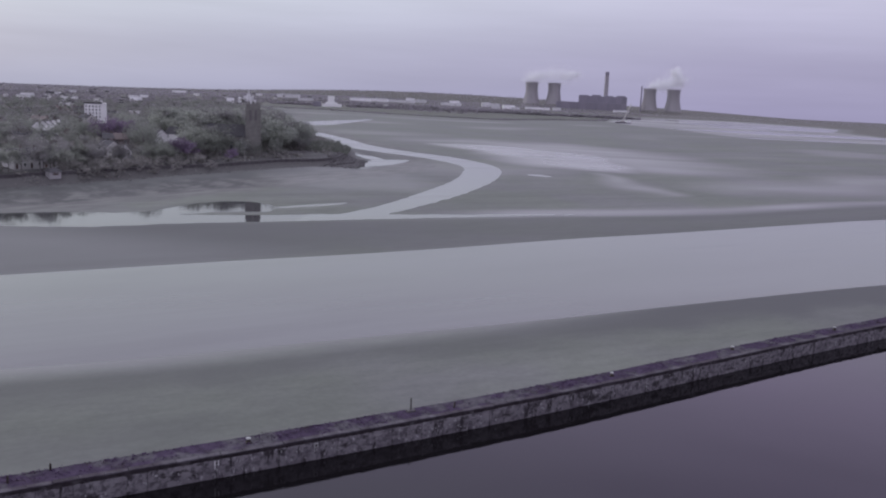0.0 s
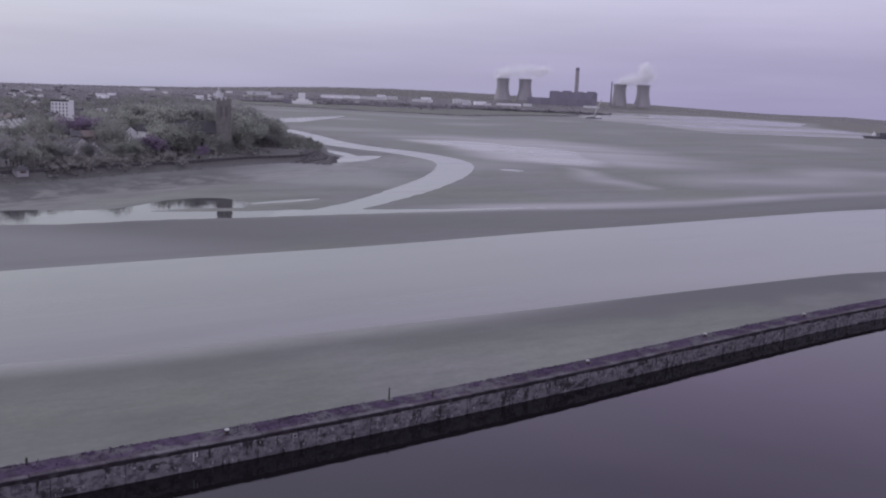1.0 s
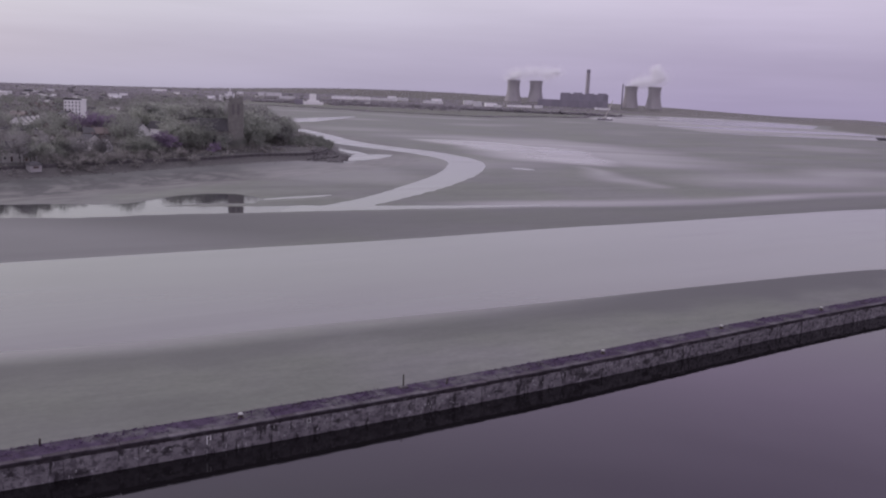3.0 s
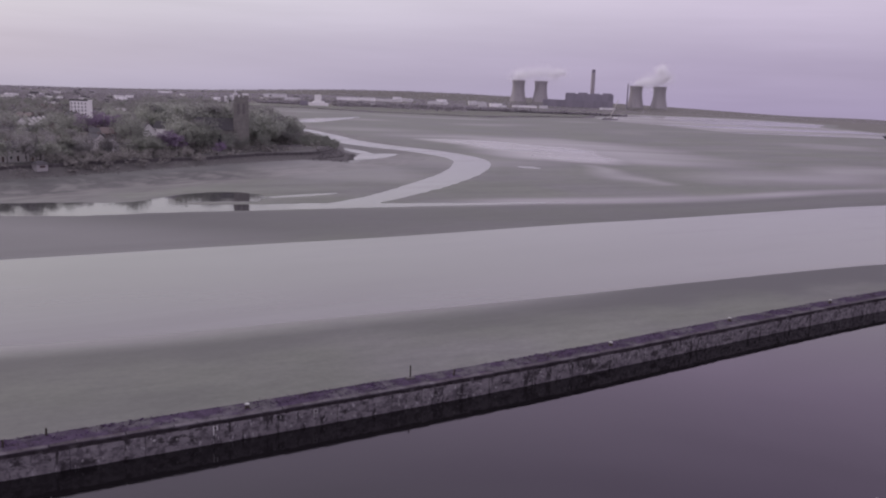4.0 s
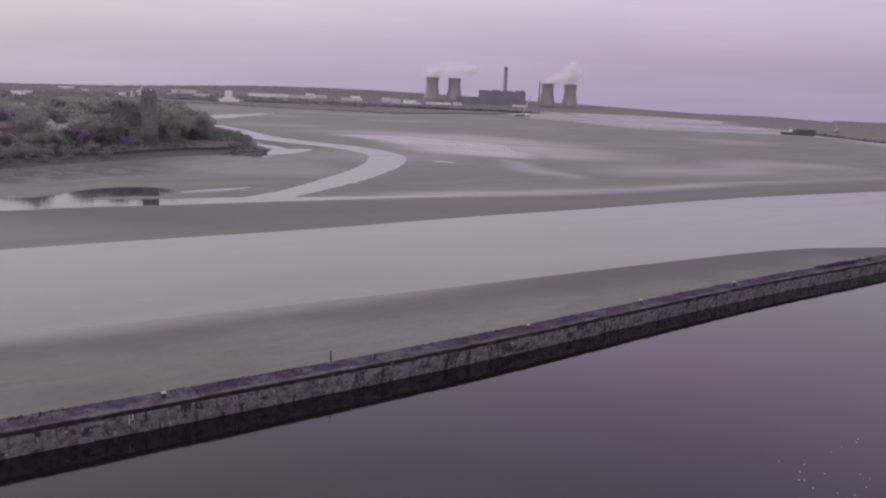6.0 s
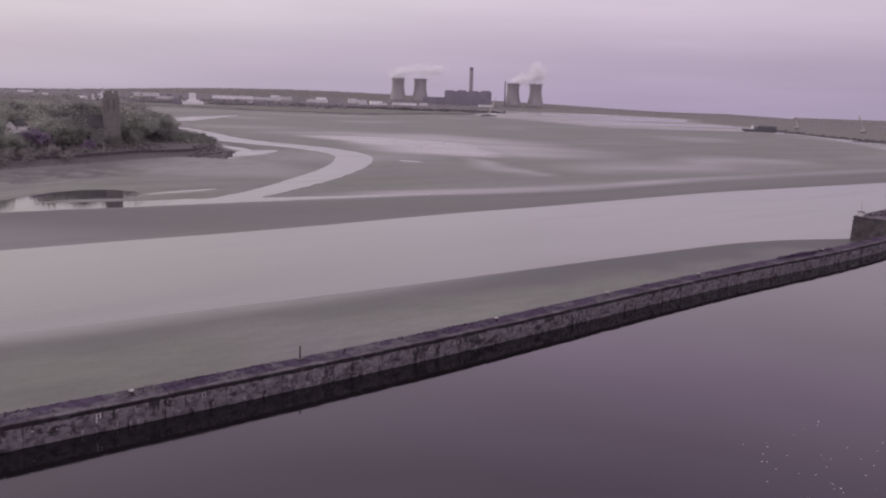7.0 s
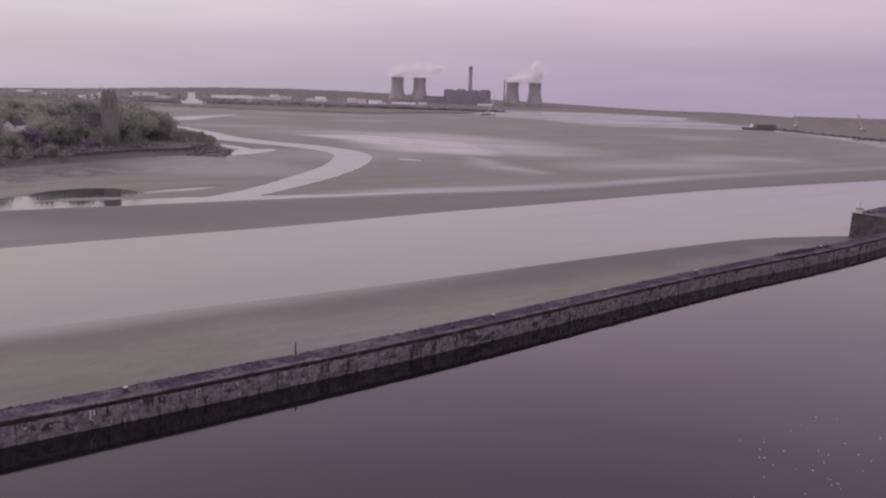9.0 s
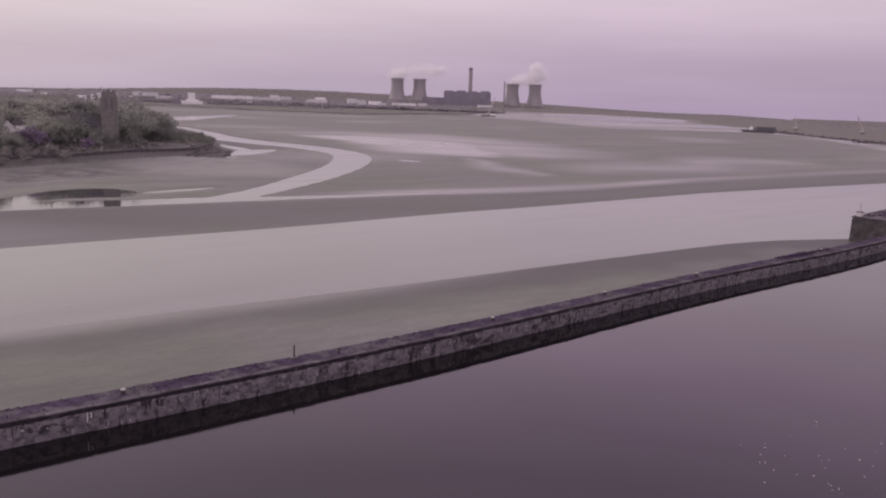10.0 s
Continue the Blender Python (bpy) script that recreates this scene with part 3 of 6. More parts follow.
    dark_damp = np.maximum(dark_damp, np.where(town < 5, ease(town + 7 * wander(x, y, 22, 19), -32, -14), 1 - ease(town, 26, 34)))
    silt = ease(-np.abs(y - wall_y(x) - 2.2), -8, -1) * ease(x, -42, -22) * (1 - 0.45 * ease(x, 12, 40)) * (0.8 + 0.3 * wander(x, y, 16, 30))
    return h, wet * (1 - wrack), land, beach, marsh, np.clip(dark_damp, 0, 1), np.clip(wrack, 0, 1), np.clip(silt, 0, 1)


def ground_z(x, y):
    return float(land_of(np.array([x]), np.array([y]))[0][0])


def build_ground():
    ang = np.radians(np.concatenate([np.arange(-180, -46, 4.0), np.arange(-46, 38, 0.14), np.arange(38, 180, 4.0)]))
    rad = np.concatenate([[1.0, 30, 60], np.geomspace(78, 5400, 450)])
    a, r = np.meshgrid(ang, rad)
    x, y = -r * np.sin(a), -25 + r * np.cos(a)
    h, wet, land, beach, marsh, dark_damp, wrack, silt = land_of(x, y)
    na, nr = len(ang), len(rad)
    i, j = np.meshgrid(np.arange(nr - 1), np.arange(na), indexing="ij")
    jn = (j + 1) % na
    quads = np.stack([i * na + j, (i + 1) * na + j, (i + 1) * na + jn, i * na + jn], -1).reshape(-1, 4)[:, ::-1]
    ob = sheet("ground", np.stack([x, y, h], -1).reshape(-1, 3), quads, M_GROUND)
    for name, v in (("wet", wet), ("land", land), ("beach", beach), ("marsh", marsh), ("dark_damp", dark_damp), ("wrack", wrack), ("silt", silt)):
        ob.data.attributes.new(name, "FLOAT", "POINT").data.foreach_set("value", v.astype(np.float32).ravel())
    tagged(ob, "grey-brown tidal mudflats rising to rough grassy land", "ground", kind="structure")


build_ground()


def water_sheet(name, outline, z, mat, label):
    bm = bmesh.new()
    bm.faces.new([bm.verts.new((x, y, z)) for x, y in outline])
    tagged(part(name, bm, mat), label, "water", kind="structure")


water_sheet("water", [(-5200, 20), (1150, 20), (1150, 5200), (-5200, 5200)], 0.0, M_RIVER, "pale silty river water lying in the tidal channels")
px = np.linspace(-320, -64, 30)
water_sheet("water", [(x, (FAR_EDGE(x) + POOL_EDGE(x)) / 2) for x in px] + [(-64, 300), (-120, 345), (-320, 260)], 0.004, M_POOL, "clear still pool mirroring the waterside town")
wx = np.linspace(-420, 420, 60)
water_sheet("water", [(x, wall_y(x) - 2.0) for x in wx][::-1] + [(x, -75 + 0.5 * x) for x in wx], 2.6, M_CANAL, "dark still canal water beside the wall")


# ---- canal wall ----
DECK_Z, WALL_W = 5.0, 3.6


def wall_frame(x):
    """Place on the river edge of the wall's top with its direction: local x along the wall, y to the river."""
    t = math.atan2(wall_slope(x), 1)
    return pose(x, wall_y(x), 0, 0, 0, math.degrees(t))


def wall_stations(x0, x1, step):
    x, out = x0, []
    while x < x1:
        out.append(x)
        x += step / math.hypot(1, wall_slope(x))
    return out


def build_wall():
    wall = thing("wall_canal", pose(0, 0, 0), "long stained concrete wall between canal and mudflats", "wall", kind="structure")
    section = [(-3.0, -3), (-3.0, 4.86), (-2.6, 4.93), (-0.5, 4.98), (-0.05, 5.0), (0.1, 4.9), (0.35, -1.0), (0.35, -3)]
    bm, rings = bmesh.new(), []
    for x in wall_stations(-190, 260, 3.0):
        m = wall_frame(x)
        rings.append([bm.verts.new(m @ Vector((0, a, z + 0.02 * math.sin(x * 1.7 + a)))) for a, z in section])
    for a, b in zip(rings, rings[1:]):
        for k in range(len(section)):
            bm.faces.new((a[k], b[k], b[(k + 1) % len(section)], a[(k + 1) % len(section)]))
    bm.faces.new(rings[0]), bm.faces.new(rings[-1][::-1])
    part("core", bm, M_DECK, wall, "cracked deck overgrown with red-brown weed")
    r = random.Random(4)
    cope = []
    for k in range(6):
        b = box(-1.04, 1.04 - r.choice((0, 0, 0.06)), -3.34 + r.uniform(0, 0.07), -2.62, 4.86, 5.0 + r.uniform(-0.01, 0.03), 0.03)
        for v in b.verts:
            v.co += Vector((0, r.uniform(-0.015, 0.015), r.uniform(-0.012, 0.012)))
        cope.append(mesh_of(b, "coping_stone", M_COPING))
    for k, x in enumerate(wall_stations(-64, 150, 2.1)):
        ob = new("coping_stone", cope[r.randrange(6)])
        ob.parent, ob.matrix_basis = wall, wall_frame(x) @ pose(0, r.uniform(-0.03, 0.03), r.uniform(-0.02, 0.015), 0, 0, r.uniform(-0.4, 0.4))
    # a dark course set back under the coping, and tall panels below it with open joints
    dark_damp = [mesh_of(box(-1.56, 1.56, -3.16, -2.9, 4.45, 4.88, 0.02), "damp_course", M_DARK_COURSE) for _ in range(2)]
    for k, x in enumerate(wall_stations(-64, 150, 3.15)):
        ob = new("damp_course", dark_damp[k % 2])
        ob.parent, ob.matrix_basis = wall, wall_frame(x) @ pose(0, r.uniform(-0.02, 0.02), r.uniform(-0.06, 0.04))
    face = []
    for k in range(5):
        b = bmesh.new()
        # a worn panel: a grid whose front is dished and chipped along its edges
        nx, nz = 14, 5
        grid = []
        for i in range(nx + 1):
            for j in range(nz + 1):
                edge = min(i, nx - i, 2 * j, 2 * (nz - j))
                worn = r.uniform(0.0, 0.16) if edge == 0 else r.uniform(-0.015, 0.02)
                grid.append(b.verts.new((-3.135 + 6.27 * i / nx, -3.23 + worn, 1.9 + 2.58 * j / nz + (r.uniform(-0.05, 0.02) if j == nz else 0))))
        back = [b.verts.new((-3.135 + 6.27 * i / nx, -2.9, 1.9 + 2.58 * j)) for i in (0, nx) for j in (0, 1)]
        at = lambda i, j: grid[i * (nz + 1) + j]
        for i in range(nx):
            for j in range(nz):
                b.faces.new((at(i, j), at(i + 1, j), at(i + 1, j + 1), at(i, j + 1)))
        b.faces.new([at(i, nz) for i in range(nx + 1)] + [back[3], back[1]])
        b.faces.new([at(0, j) for j in range(nz, -1, -1)][::-1] + [back[1], back[0]])
        b.faces.new([at(nx, j) for j in range(nz + 1)][::-1] + [back[2], back[3]])
        bmesh.ops.recalc_face_normals(b, faces=b.faces)
        face.append(mesh_of(b, "face_panel", M_CONCRETE))
    for k, x in enumerate(wall_stations(-66.2, 150, 6.3)):
        ob = new("face_panel", face[r.randrange(5)])
        ob.parent = wall
        ob.matrix_basis = wall_frame(x) @ pose(0, r.uniform(-0.03, 0.02), r.uniform(-0.03, 0.03))
    return wall


build_wall()


# ---- things on and beside the wall ----
def on_wall(x, across, z=DECK_Z - 0.03):
    return wall_frame(x) @ pose(0, across, z)


def build_post():
    post = thing("mooring_post", on_wall(-8.6, -0.8), "slim dark iron post on a plinth on the canal wall", "post")
    part("plinth", box(-0.5, 0.5, -0.3, 0.3, -0.05, 0.24, 0.05), M_MASONRY, post)
    part("shaft", lathe([(0.10, 0.22), (0.085, 0.3), (0.075, 1.50), (0.05, 1.58)], 10), M_IRON, post)


def build_bollards():
    first = thing("bollard", on_wall(-23.9, -1.5), "squat iron bollard with a white top on the wall", "bollard", "bollards on the wall")
    part("base", lathe([(0.34, -0.05), (0.34, 0.06), (0.22, 0.10), (0.19, 0.34)], 12), M_IRON, first, "dark iron base")
    part("cap", lathe([(0.17, 0.33), (0.25, 0.37), (0.26, 0.45), (0.17, 0.51), (0.04, 0.53)], 12), M_LIMEWASH, first, "white-painted mushroom cap")
    for x, a in ((15.2, -1.4), (34.9, -0.9), (55.0, -1.2), (92.5, -0.9)):
        copy_thing(first, on_wall(x, a))
    second = thing("short_post", on_wall(-4.5, -1.8) @ pose(0, 0, 0, 0, 10, 0), "short dark iron stub post on the wall", "post", "stub posts on the wall")
    part("shaft", lathe([(0.11, -0.05), (0.09, 0.62), (0.06, 0.68)], 8), M_IRON, second)
    copy_thing(second, on_wall(-38.6, -0.4))
    copy_thing(second, on_wall(-41.5, -1.6))


def build_marks():
    """White-painted ladder recesses and remains of whitewash on the canal face."""
    for x in (-26.9, -18.6):
        ladder = thing("wall_ladder", wall_frame(x) @ pose(0, -3.22, 0), "short white-painted iron ladder fixed to the canal face", "ladder", "ladders on the canal face")
        for a, foot in ((-0.17, 3.55), (0.17, 3.95)):
            part("rail", box(a - 0.04, a + 0.04, -0.10, -0.02, foot, 4.4, 0.01), M_WHITE if x < -20 else M_LIMEWASH, ladder)
        for z in (4.0, 4.18, 4.36):
            part("rung", box(-0.16, 0.16, -0.09, -0.04, z - 0.03, z + 0.03), M_LIMEWASH if z != 4.18 else M_IRON, ladder)
    r = random.Random(11)
    for x in (-31.5, -16.6, -9.4, -8.7, 2.6, 18.8, 24.5, 33.0, 47.0, -36.5):
        bm, n = bmesh.new(), r.randint(7, 10)
        w, hh = r.uniform(0.08, 0.24), r.uniform(0.06, 0.16)
        z = r.uniform(3.2, 4.2)
        rim = [(w * math.cos(k / n * 6.283) * r.uniform(0.25, 1), z + hh * math.sin(k / n * 6.283) * r.uniform(0.2, 1)) for k in range(n)]
        front = [bm.verts.new((a, -0.012, c)) for a, c in rim]
        back = [bm.verts.new((a, 0.02, c)) for a, c in rim]
        bm.faces.new(front)
        for k in range(n):
            bm.faces.new((front[k], back[k], back[(k + 1) % n], front[(k + 1) % n]))
        ob = part("whitewash_patch", bm, M_LIMEWASH)
        ob.matrix_world = wall_frame(x) @ pose(0, -3.245, 0)
        tagged(ob, "flaking whitewash patch on the stained canal face", "paint patch", "whitewash patches")


def build_flecks():
    """Small remains of lime and shell scattered over the canal face."""
    r = random.Random(61)
    bm = bmesh.new()
    for _ in range(120):
        x = r.choice((r.uniform(-55, 120), r.gauss(-20, 9), r.gauss(20, 12), r.gauss(-8, 5)))
        m = wall_frame(x) @ pose(0, -3.245, r.uniform(2.75, 4.4))
        w, hh, tilt = r.uniform(0.015, 0.06), r.uniform(0.03, 0.2), r.uniform(-0.5, 0.5)
        ring = [(w * math.cos(a) - tilt * hh * math.sin(a), hh * math.sin(a)) for a in (k / 5 * 6.283 + r.uniform(-0.4, 0.4) for k in range(5))]
        f, b = [bm.verts.new(m @ Vector((p, -0.012, q))) for p, q in ring], [bm.verts.new(m @ Vector((p, 0.02, q))) for p, q in ring]
        bm.faces.new(f)
        for k in range(5):
            bm.faces.new((f[k], b[k], b[(k + 1) % 5], f[(k + 1) % 5]))
    tagged(part("lime_flecks", bm, M_LIMEWASH), "small pale lime flecks scattered over the canal face", "lime flecks", kind="stuff")


def tufts(name, places, size, mat, label, category, seed, blades=7):
    """Low weeds as many small blades in one mesh."""
    r = np.random.RandomState(seed)
    n = len(places)
    p = np.repeat(np.array(places), blades, 0)
    m = len(p)
    s = r.uniform(0.5, 1.0, m)[:, None] * size
    base = p + np.c_[r.normal(0, 0.6, (m, 2)) * size, np.abs(r.normal(0, 0.3, m)) * size + 0.03]
    u, w = lying(np.c_[r.normal(0, 1, (m, 2)), np.zeros(m)], r, 0.35)
    v = np.stack([base - u * s * 0.6, base - w * s * 0.4, base + u * s * 0.6, base + w * s * 0.4], 1).reshape(-1, 3)
    tagged(sheet(name, v, np.arange(4 * m).reshape(-1, 4), mat, False), label, category, kind="stuff")


def build_weeds():
    r = random.Random(5)
    low, high = [], []
    beds = ((-43, 4.5, 0.9), (-33, 5, 0.45), (-19, 4, 0.8), (-12.3, 1.9, 1.0), (8, 6, 0.9), (23, 4, 0.45), (44, 8, 0.4), (66, 7, 0.35), (86, 5, 0.9), (112, 14, 0.35))
    for _ in range(15000):
        x = r.uniform(-62, 140)
        a = r.choice((r.uniform(-2.9, 0.0), r.gauss(-0.25, 0.2), r.gauss(-1.5, 0.5)))
        thick = max(p * math.exp(-((x - c) / w) ** 2) for c, w, p in beds)
        clump = 0.5 + 0.5 * float(noise.noise((x * 0.55, a * 1.3, 3.0)))
        if a < 0.0 and r.random() < 0.10 + 0.9 * thick and r.random() < clump * 1.5 - 0.25:
            low.append(on_wall(x, a).translation)
    for _ in range(150):
        high.append(on_wall(r.choice((r.uniform(78, 96), r.gauss(86, 2.5))), r.uniform(-1.0, -0.1)).translation)
    tufts("weeds", [tuple(v) for v in low], 0.15, M_WEED, "low red-brown weeds along the wall's deck", "weeds", 1, 5)
    tufts("scrub", [tuple(v) for v in high], 0.42, M_WEED, "brown scrub growing on the wall's far end", "scrub", 2, 12)


def build_pier():
    """A masonry pier at the end of the wall, rising over the mud."""
    pier = thing("masonry_pier", pose(126, 214.5, 0, 0, 0, 41), "dark mossy masonry pier standing at the wall's end", "pier")
    bm = bmesh.new()
    lo = [bm.verts.new(v) for v in ((0.1, -15.0, -2), (62, -15.0, -2), (62, 0.1, -2), (0.1, 0.1, -2))]
    hi = [bm.verts.new(v) for v in ((0.45, -14.8, 6.3), (62, -14.8, 6.3), (62, -0.3, 6.3), (0.45, -0.3, 6.3))]
    bm.faces.new(hi)
    for k in range(4):
        bm.faces.new((lo[k], lo[(k + 1) % 4], hi[(k + 1) % 4], hi[k]))
    part("body", bm, M_MASONRY, pier)
    part("coping", box(0.15, 62, -15.0, -0.1, 6.3, 6.7, 0.06), M_COPING, pier, "weathered coping slab")
    stone = [mesh_of(box(-0.67, 0.67, -0.10, 0.10, -0.34, 0.34, 0.04), "stone", M_MASONRY) for _ in range(3)]
    r = random.Random(8)
    for row in range(9):
        z = 0.3 + row * 0.72
        inset = 0.1 + 0.35 * (z + 2) / 8.3
        for k in range(10):
            ob = new("stone", stone[r.randrange(3)])
            ob.parent = pier
            ob.matrix_basis = pose(inset - 0.02, -13.9 + (k + 0.5 * (row % 2)) * 1.38, z, 0, 0, 90) @ pose(0, 0, 0, -2.5)
        front = -15.0 + 0.2 * (z + 2) / 8.3
        for k in range(18):
            ob = new("stone", stone[r.randrange(3)])
            ob.parent = pier
            ob.matrix_basis = pose(0.9 + (k + 0.5 * (row % 2)) * 1.42, front - 0.02, z) @ pose(0, 0, 0, -1.4)
    cabin = thing("signal_cabin", pose(126, 214.5, 0, 0, 0, 41) @ pose(1.6, -1.6, 6.7), "small pale cabin on the pier's corner", "cabin")
    part("body", box(-0.7, 0.7, -0.7, 0.7, 0, 1.1, 0.04), M_RENDER, cabin)
    part("roof", box(-0.85, 0.85, -0.85, 0.85, 1.1, 1.24, 0.04), M_SLATE, cabin)
    part("mast", lathe([(0.05, 1.6), (0.03, 3.6)], 6), M_IRON, cabin, "thin dark mast")
    top = []
    for _ in range(260):
        top.append(tuple(pose(126, 214.5, 0, 0, 0, 41) @ Vector((r.uniform(3, 60), r.uniform(-14, -1), 6.65))))
    tufts("pier_weeds", top, 0.5, M_WEED, "brown weeds on top of the masonry pier", "weeds", 3)


def build_foam():
    r = random.Random(21)
    meshes = []
    for _ in range(4):
        bm = lathe([(0.02, 0.0), (0.13, 0.0), (0.16, 0.03), (0.09, 0.09), (0.02, 0.11)], 9)
        for v in bm.verts:
            v.co.x *= r.uniform(0.8, 1.5)
            v.co.y *= r.uniform(0.6, 1.0)
        meshes.append(mesh_of(bm, "foam_fleck", M_FOAM))
    for k in range(46):
        x = r.gauss(40.5, 4.5)
        y = 0.4 * (x - 40.5) + r.gauss(67, 5.5)
        if y > wall_y(x) - 6:
            continue
        ob = new("foam_fleck", meshes[k % 4])
        ob.matrix_world = pose(x, y, 2.595, 0, 0, r.uniform(0, 360)) @ Matrix.Scale(r.uniform(0.2, 0.55), 4)
        tagged(ob, "small white fleck of foam floating on the canal", "foam", "foam flecks on the canal")


build_post()
build_bollards()
build_marks()
build_flecks()
build_weeds()
build_pier()
build_foam()


# ---- trees ----
def make_tree(kind, height, seed, leaf_mat, sprays=72, fine=1.0):
    """A tapered trunk with limbs and a crown of many small leaf sprays in uneven clumps."""
    r = random.Random(seed)
    tree = thing("tree", pose(0, 0, 0), kind, "tree", "trees of the waterside town")
    bm, tips = bmesh.new(), []
    fork = height * r.uniform(0.22, 0.32)
    lean = Vector((r.uniform(-0.05, 0.05) * height, r.uniform(-0.05, 0.05) * height, height * 0.72))
    tube(bm, (0, 0, -0.6), (lean.x * 0.3, lean.y * 0.3, fork), height * 0.0204, height * 0.0150, 7)
    tube(bm, (lean.x * 0.3, lean.y * 0.3, fork), lean, height * 0.0150, height * 0.0054, 6)
    for k in range(9):
        a = k * 2.4 + r.uniform(-0.4, 0.4)
        u = r.uniform(0.0, 0.85)
        start = Vector((lean.x * 0.3, lean.y * 0.3, fork)).lerp(lean, u)
        reach = height * r.uniform(0.26, 0.42) * (1.15 - 0.5 * u)
        end = start + Vector((math.cos(a) * reach, math.sin(a) * reach, height * r.uniform(0.10, 0.24)))
        tube(bm, start, end, height * 0.0075, height * 0.0027, 5)
        tips.append((end, height * r.uniform(0.13, 0.20)))
        mid = start.lerp(end, 0.55) + Vector((r.uniform(-1, 1), r.uniform(-1, 1), r.uniform(0.3, 1))) * height * 0.05
        tips.append((mid, height * r.uniform(0.11, 0.16)))
    tips.append((lean + Vector((0, 0, height * 0.12)), height * 0.15))
    part("trunk", bm, M_BARK, tree, "dark trunk and limbs")
    rn = np.random.RandomState(seed)
    pos = []
    for c, rad in tips:
        n = sprays
        d = rn.normal(0, 1, (n, 3))
        d /= np.linalg.norm(d, axis=1)[:, None]
        pos.append(np.array(c) + d * (rad * rn.uniform(0.35, 1.12, n) ** 0.6)[:, None] * np.array([1, 1, 0.75]))
    p = np.vstack(pos)
    m = len(p)
    out = p - np.array([lean.x, lean.y, height * 0.55])
    u, w = lying(out, rn, 0.95)
    s = (rn.uniform(0.013, 0.028, m) * height * fine)[:, None]
    v = np.stack([p - u * s, p - w * s * 0.6, p + u * s, p + w * s * 0.6], 1).reshape(-1, 3)
    crown = sheet("crown", v, np.arange(4 * m).reshape(-1, 4), leaf_mat, False)
    crown.parent = tree
    return tree


TREES = [make_tree("spring tree with thin olive leaves among the houses", 12, 31, M_LEAF[0]),
         make_tree("tall olive-green tree by the waterside", 13, 32, M_LEAF[0]),
         make_tree("bare brown twiggy tree in the town", 12, 33, M_LEAF[1]),
         make_tree("brown budding tree behind the promenade", 13, 34, M_LEAF[1]),
         make_tree("dark evergreen tree near the church", 13, 35, M_LEAF[2], 72, 1.3),
         make_tree("dusky pink blossoming tree on the promenade", 9, 36, M_LEAF[3], 72, 1.4),
         make_tree("slender half-bare tree before the waterside houses", 12, 37, M_LEAF[1], 60, 1.0)]
HEIGHTS = (12, 13, 12, 13, 13, 9, 12)
taken = []          # places of buildings: x, y, radius


PEEPS = ((-189.8, 452), (-184, 467))          # white houses that show through the wood


def headroom(x, y):
    """How high the wood's canopy stands: it steps down towards the point of the peninsula."""
    q, d = x / y, np.hypot(x, y)
    z = np.where(q > -0.234, 5.5, np.where(q > -0.270, 23.0, 28.5))
    z = 36 - (36 - z) * d / 520
    for a, b in PEEPS:
        z = np.where((np.abs(q - a / b) < 0.014) & (y < b), np.minimum(z, 36 - 25 * y / b), z)
    return np.where((np.abs(q + 0.3015) < 0.017) & (y < 452), np.minimum(z, 17.5), z)       # low before the church tower


def on_bank(x, y, t):
    """The open slope between the upper walk and the shore."""
    return (t < 27) & (y > 395) & (x > -0.36 * y) & (x < -0.2 * y)


def free(x, y, gap):
    return all((x - a) ** 2 + (y - b) ** 2 > (c + gap) ** 2 for a, b, c in taken)


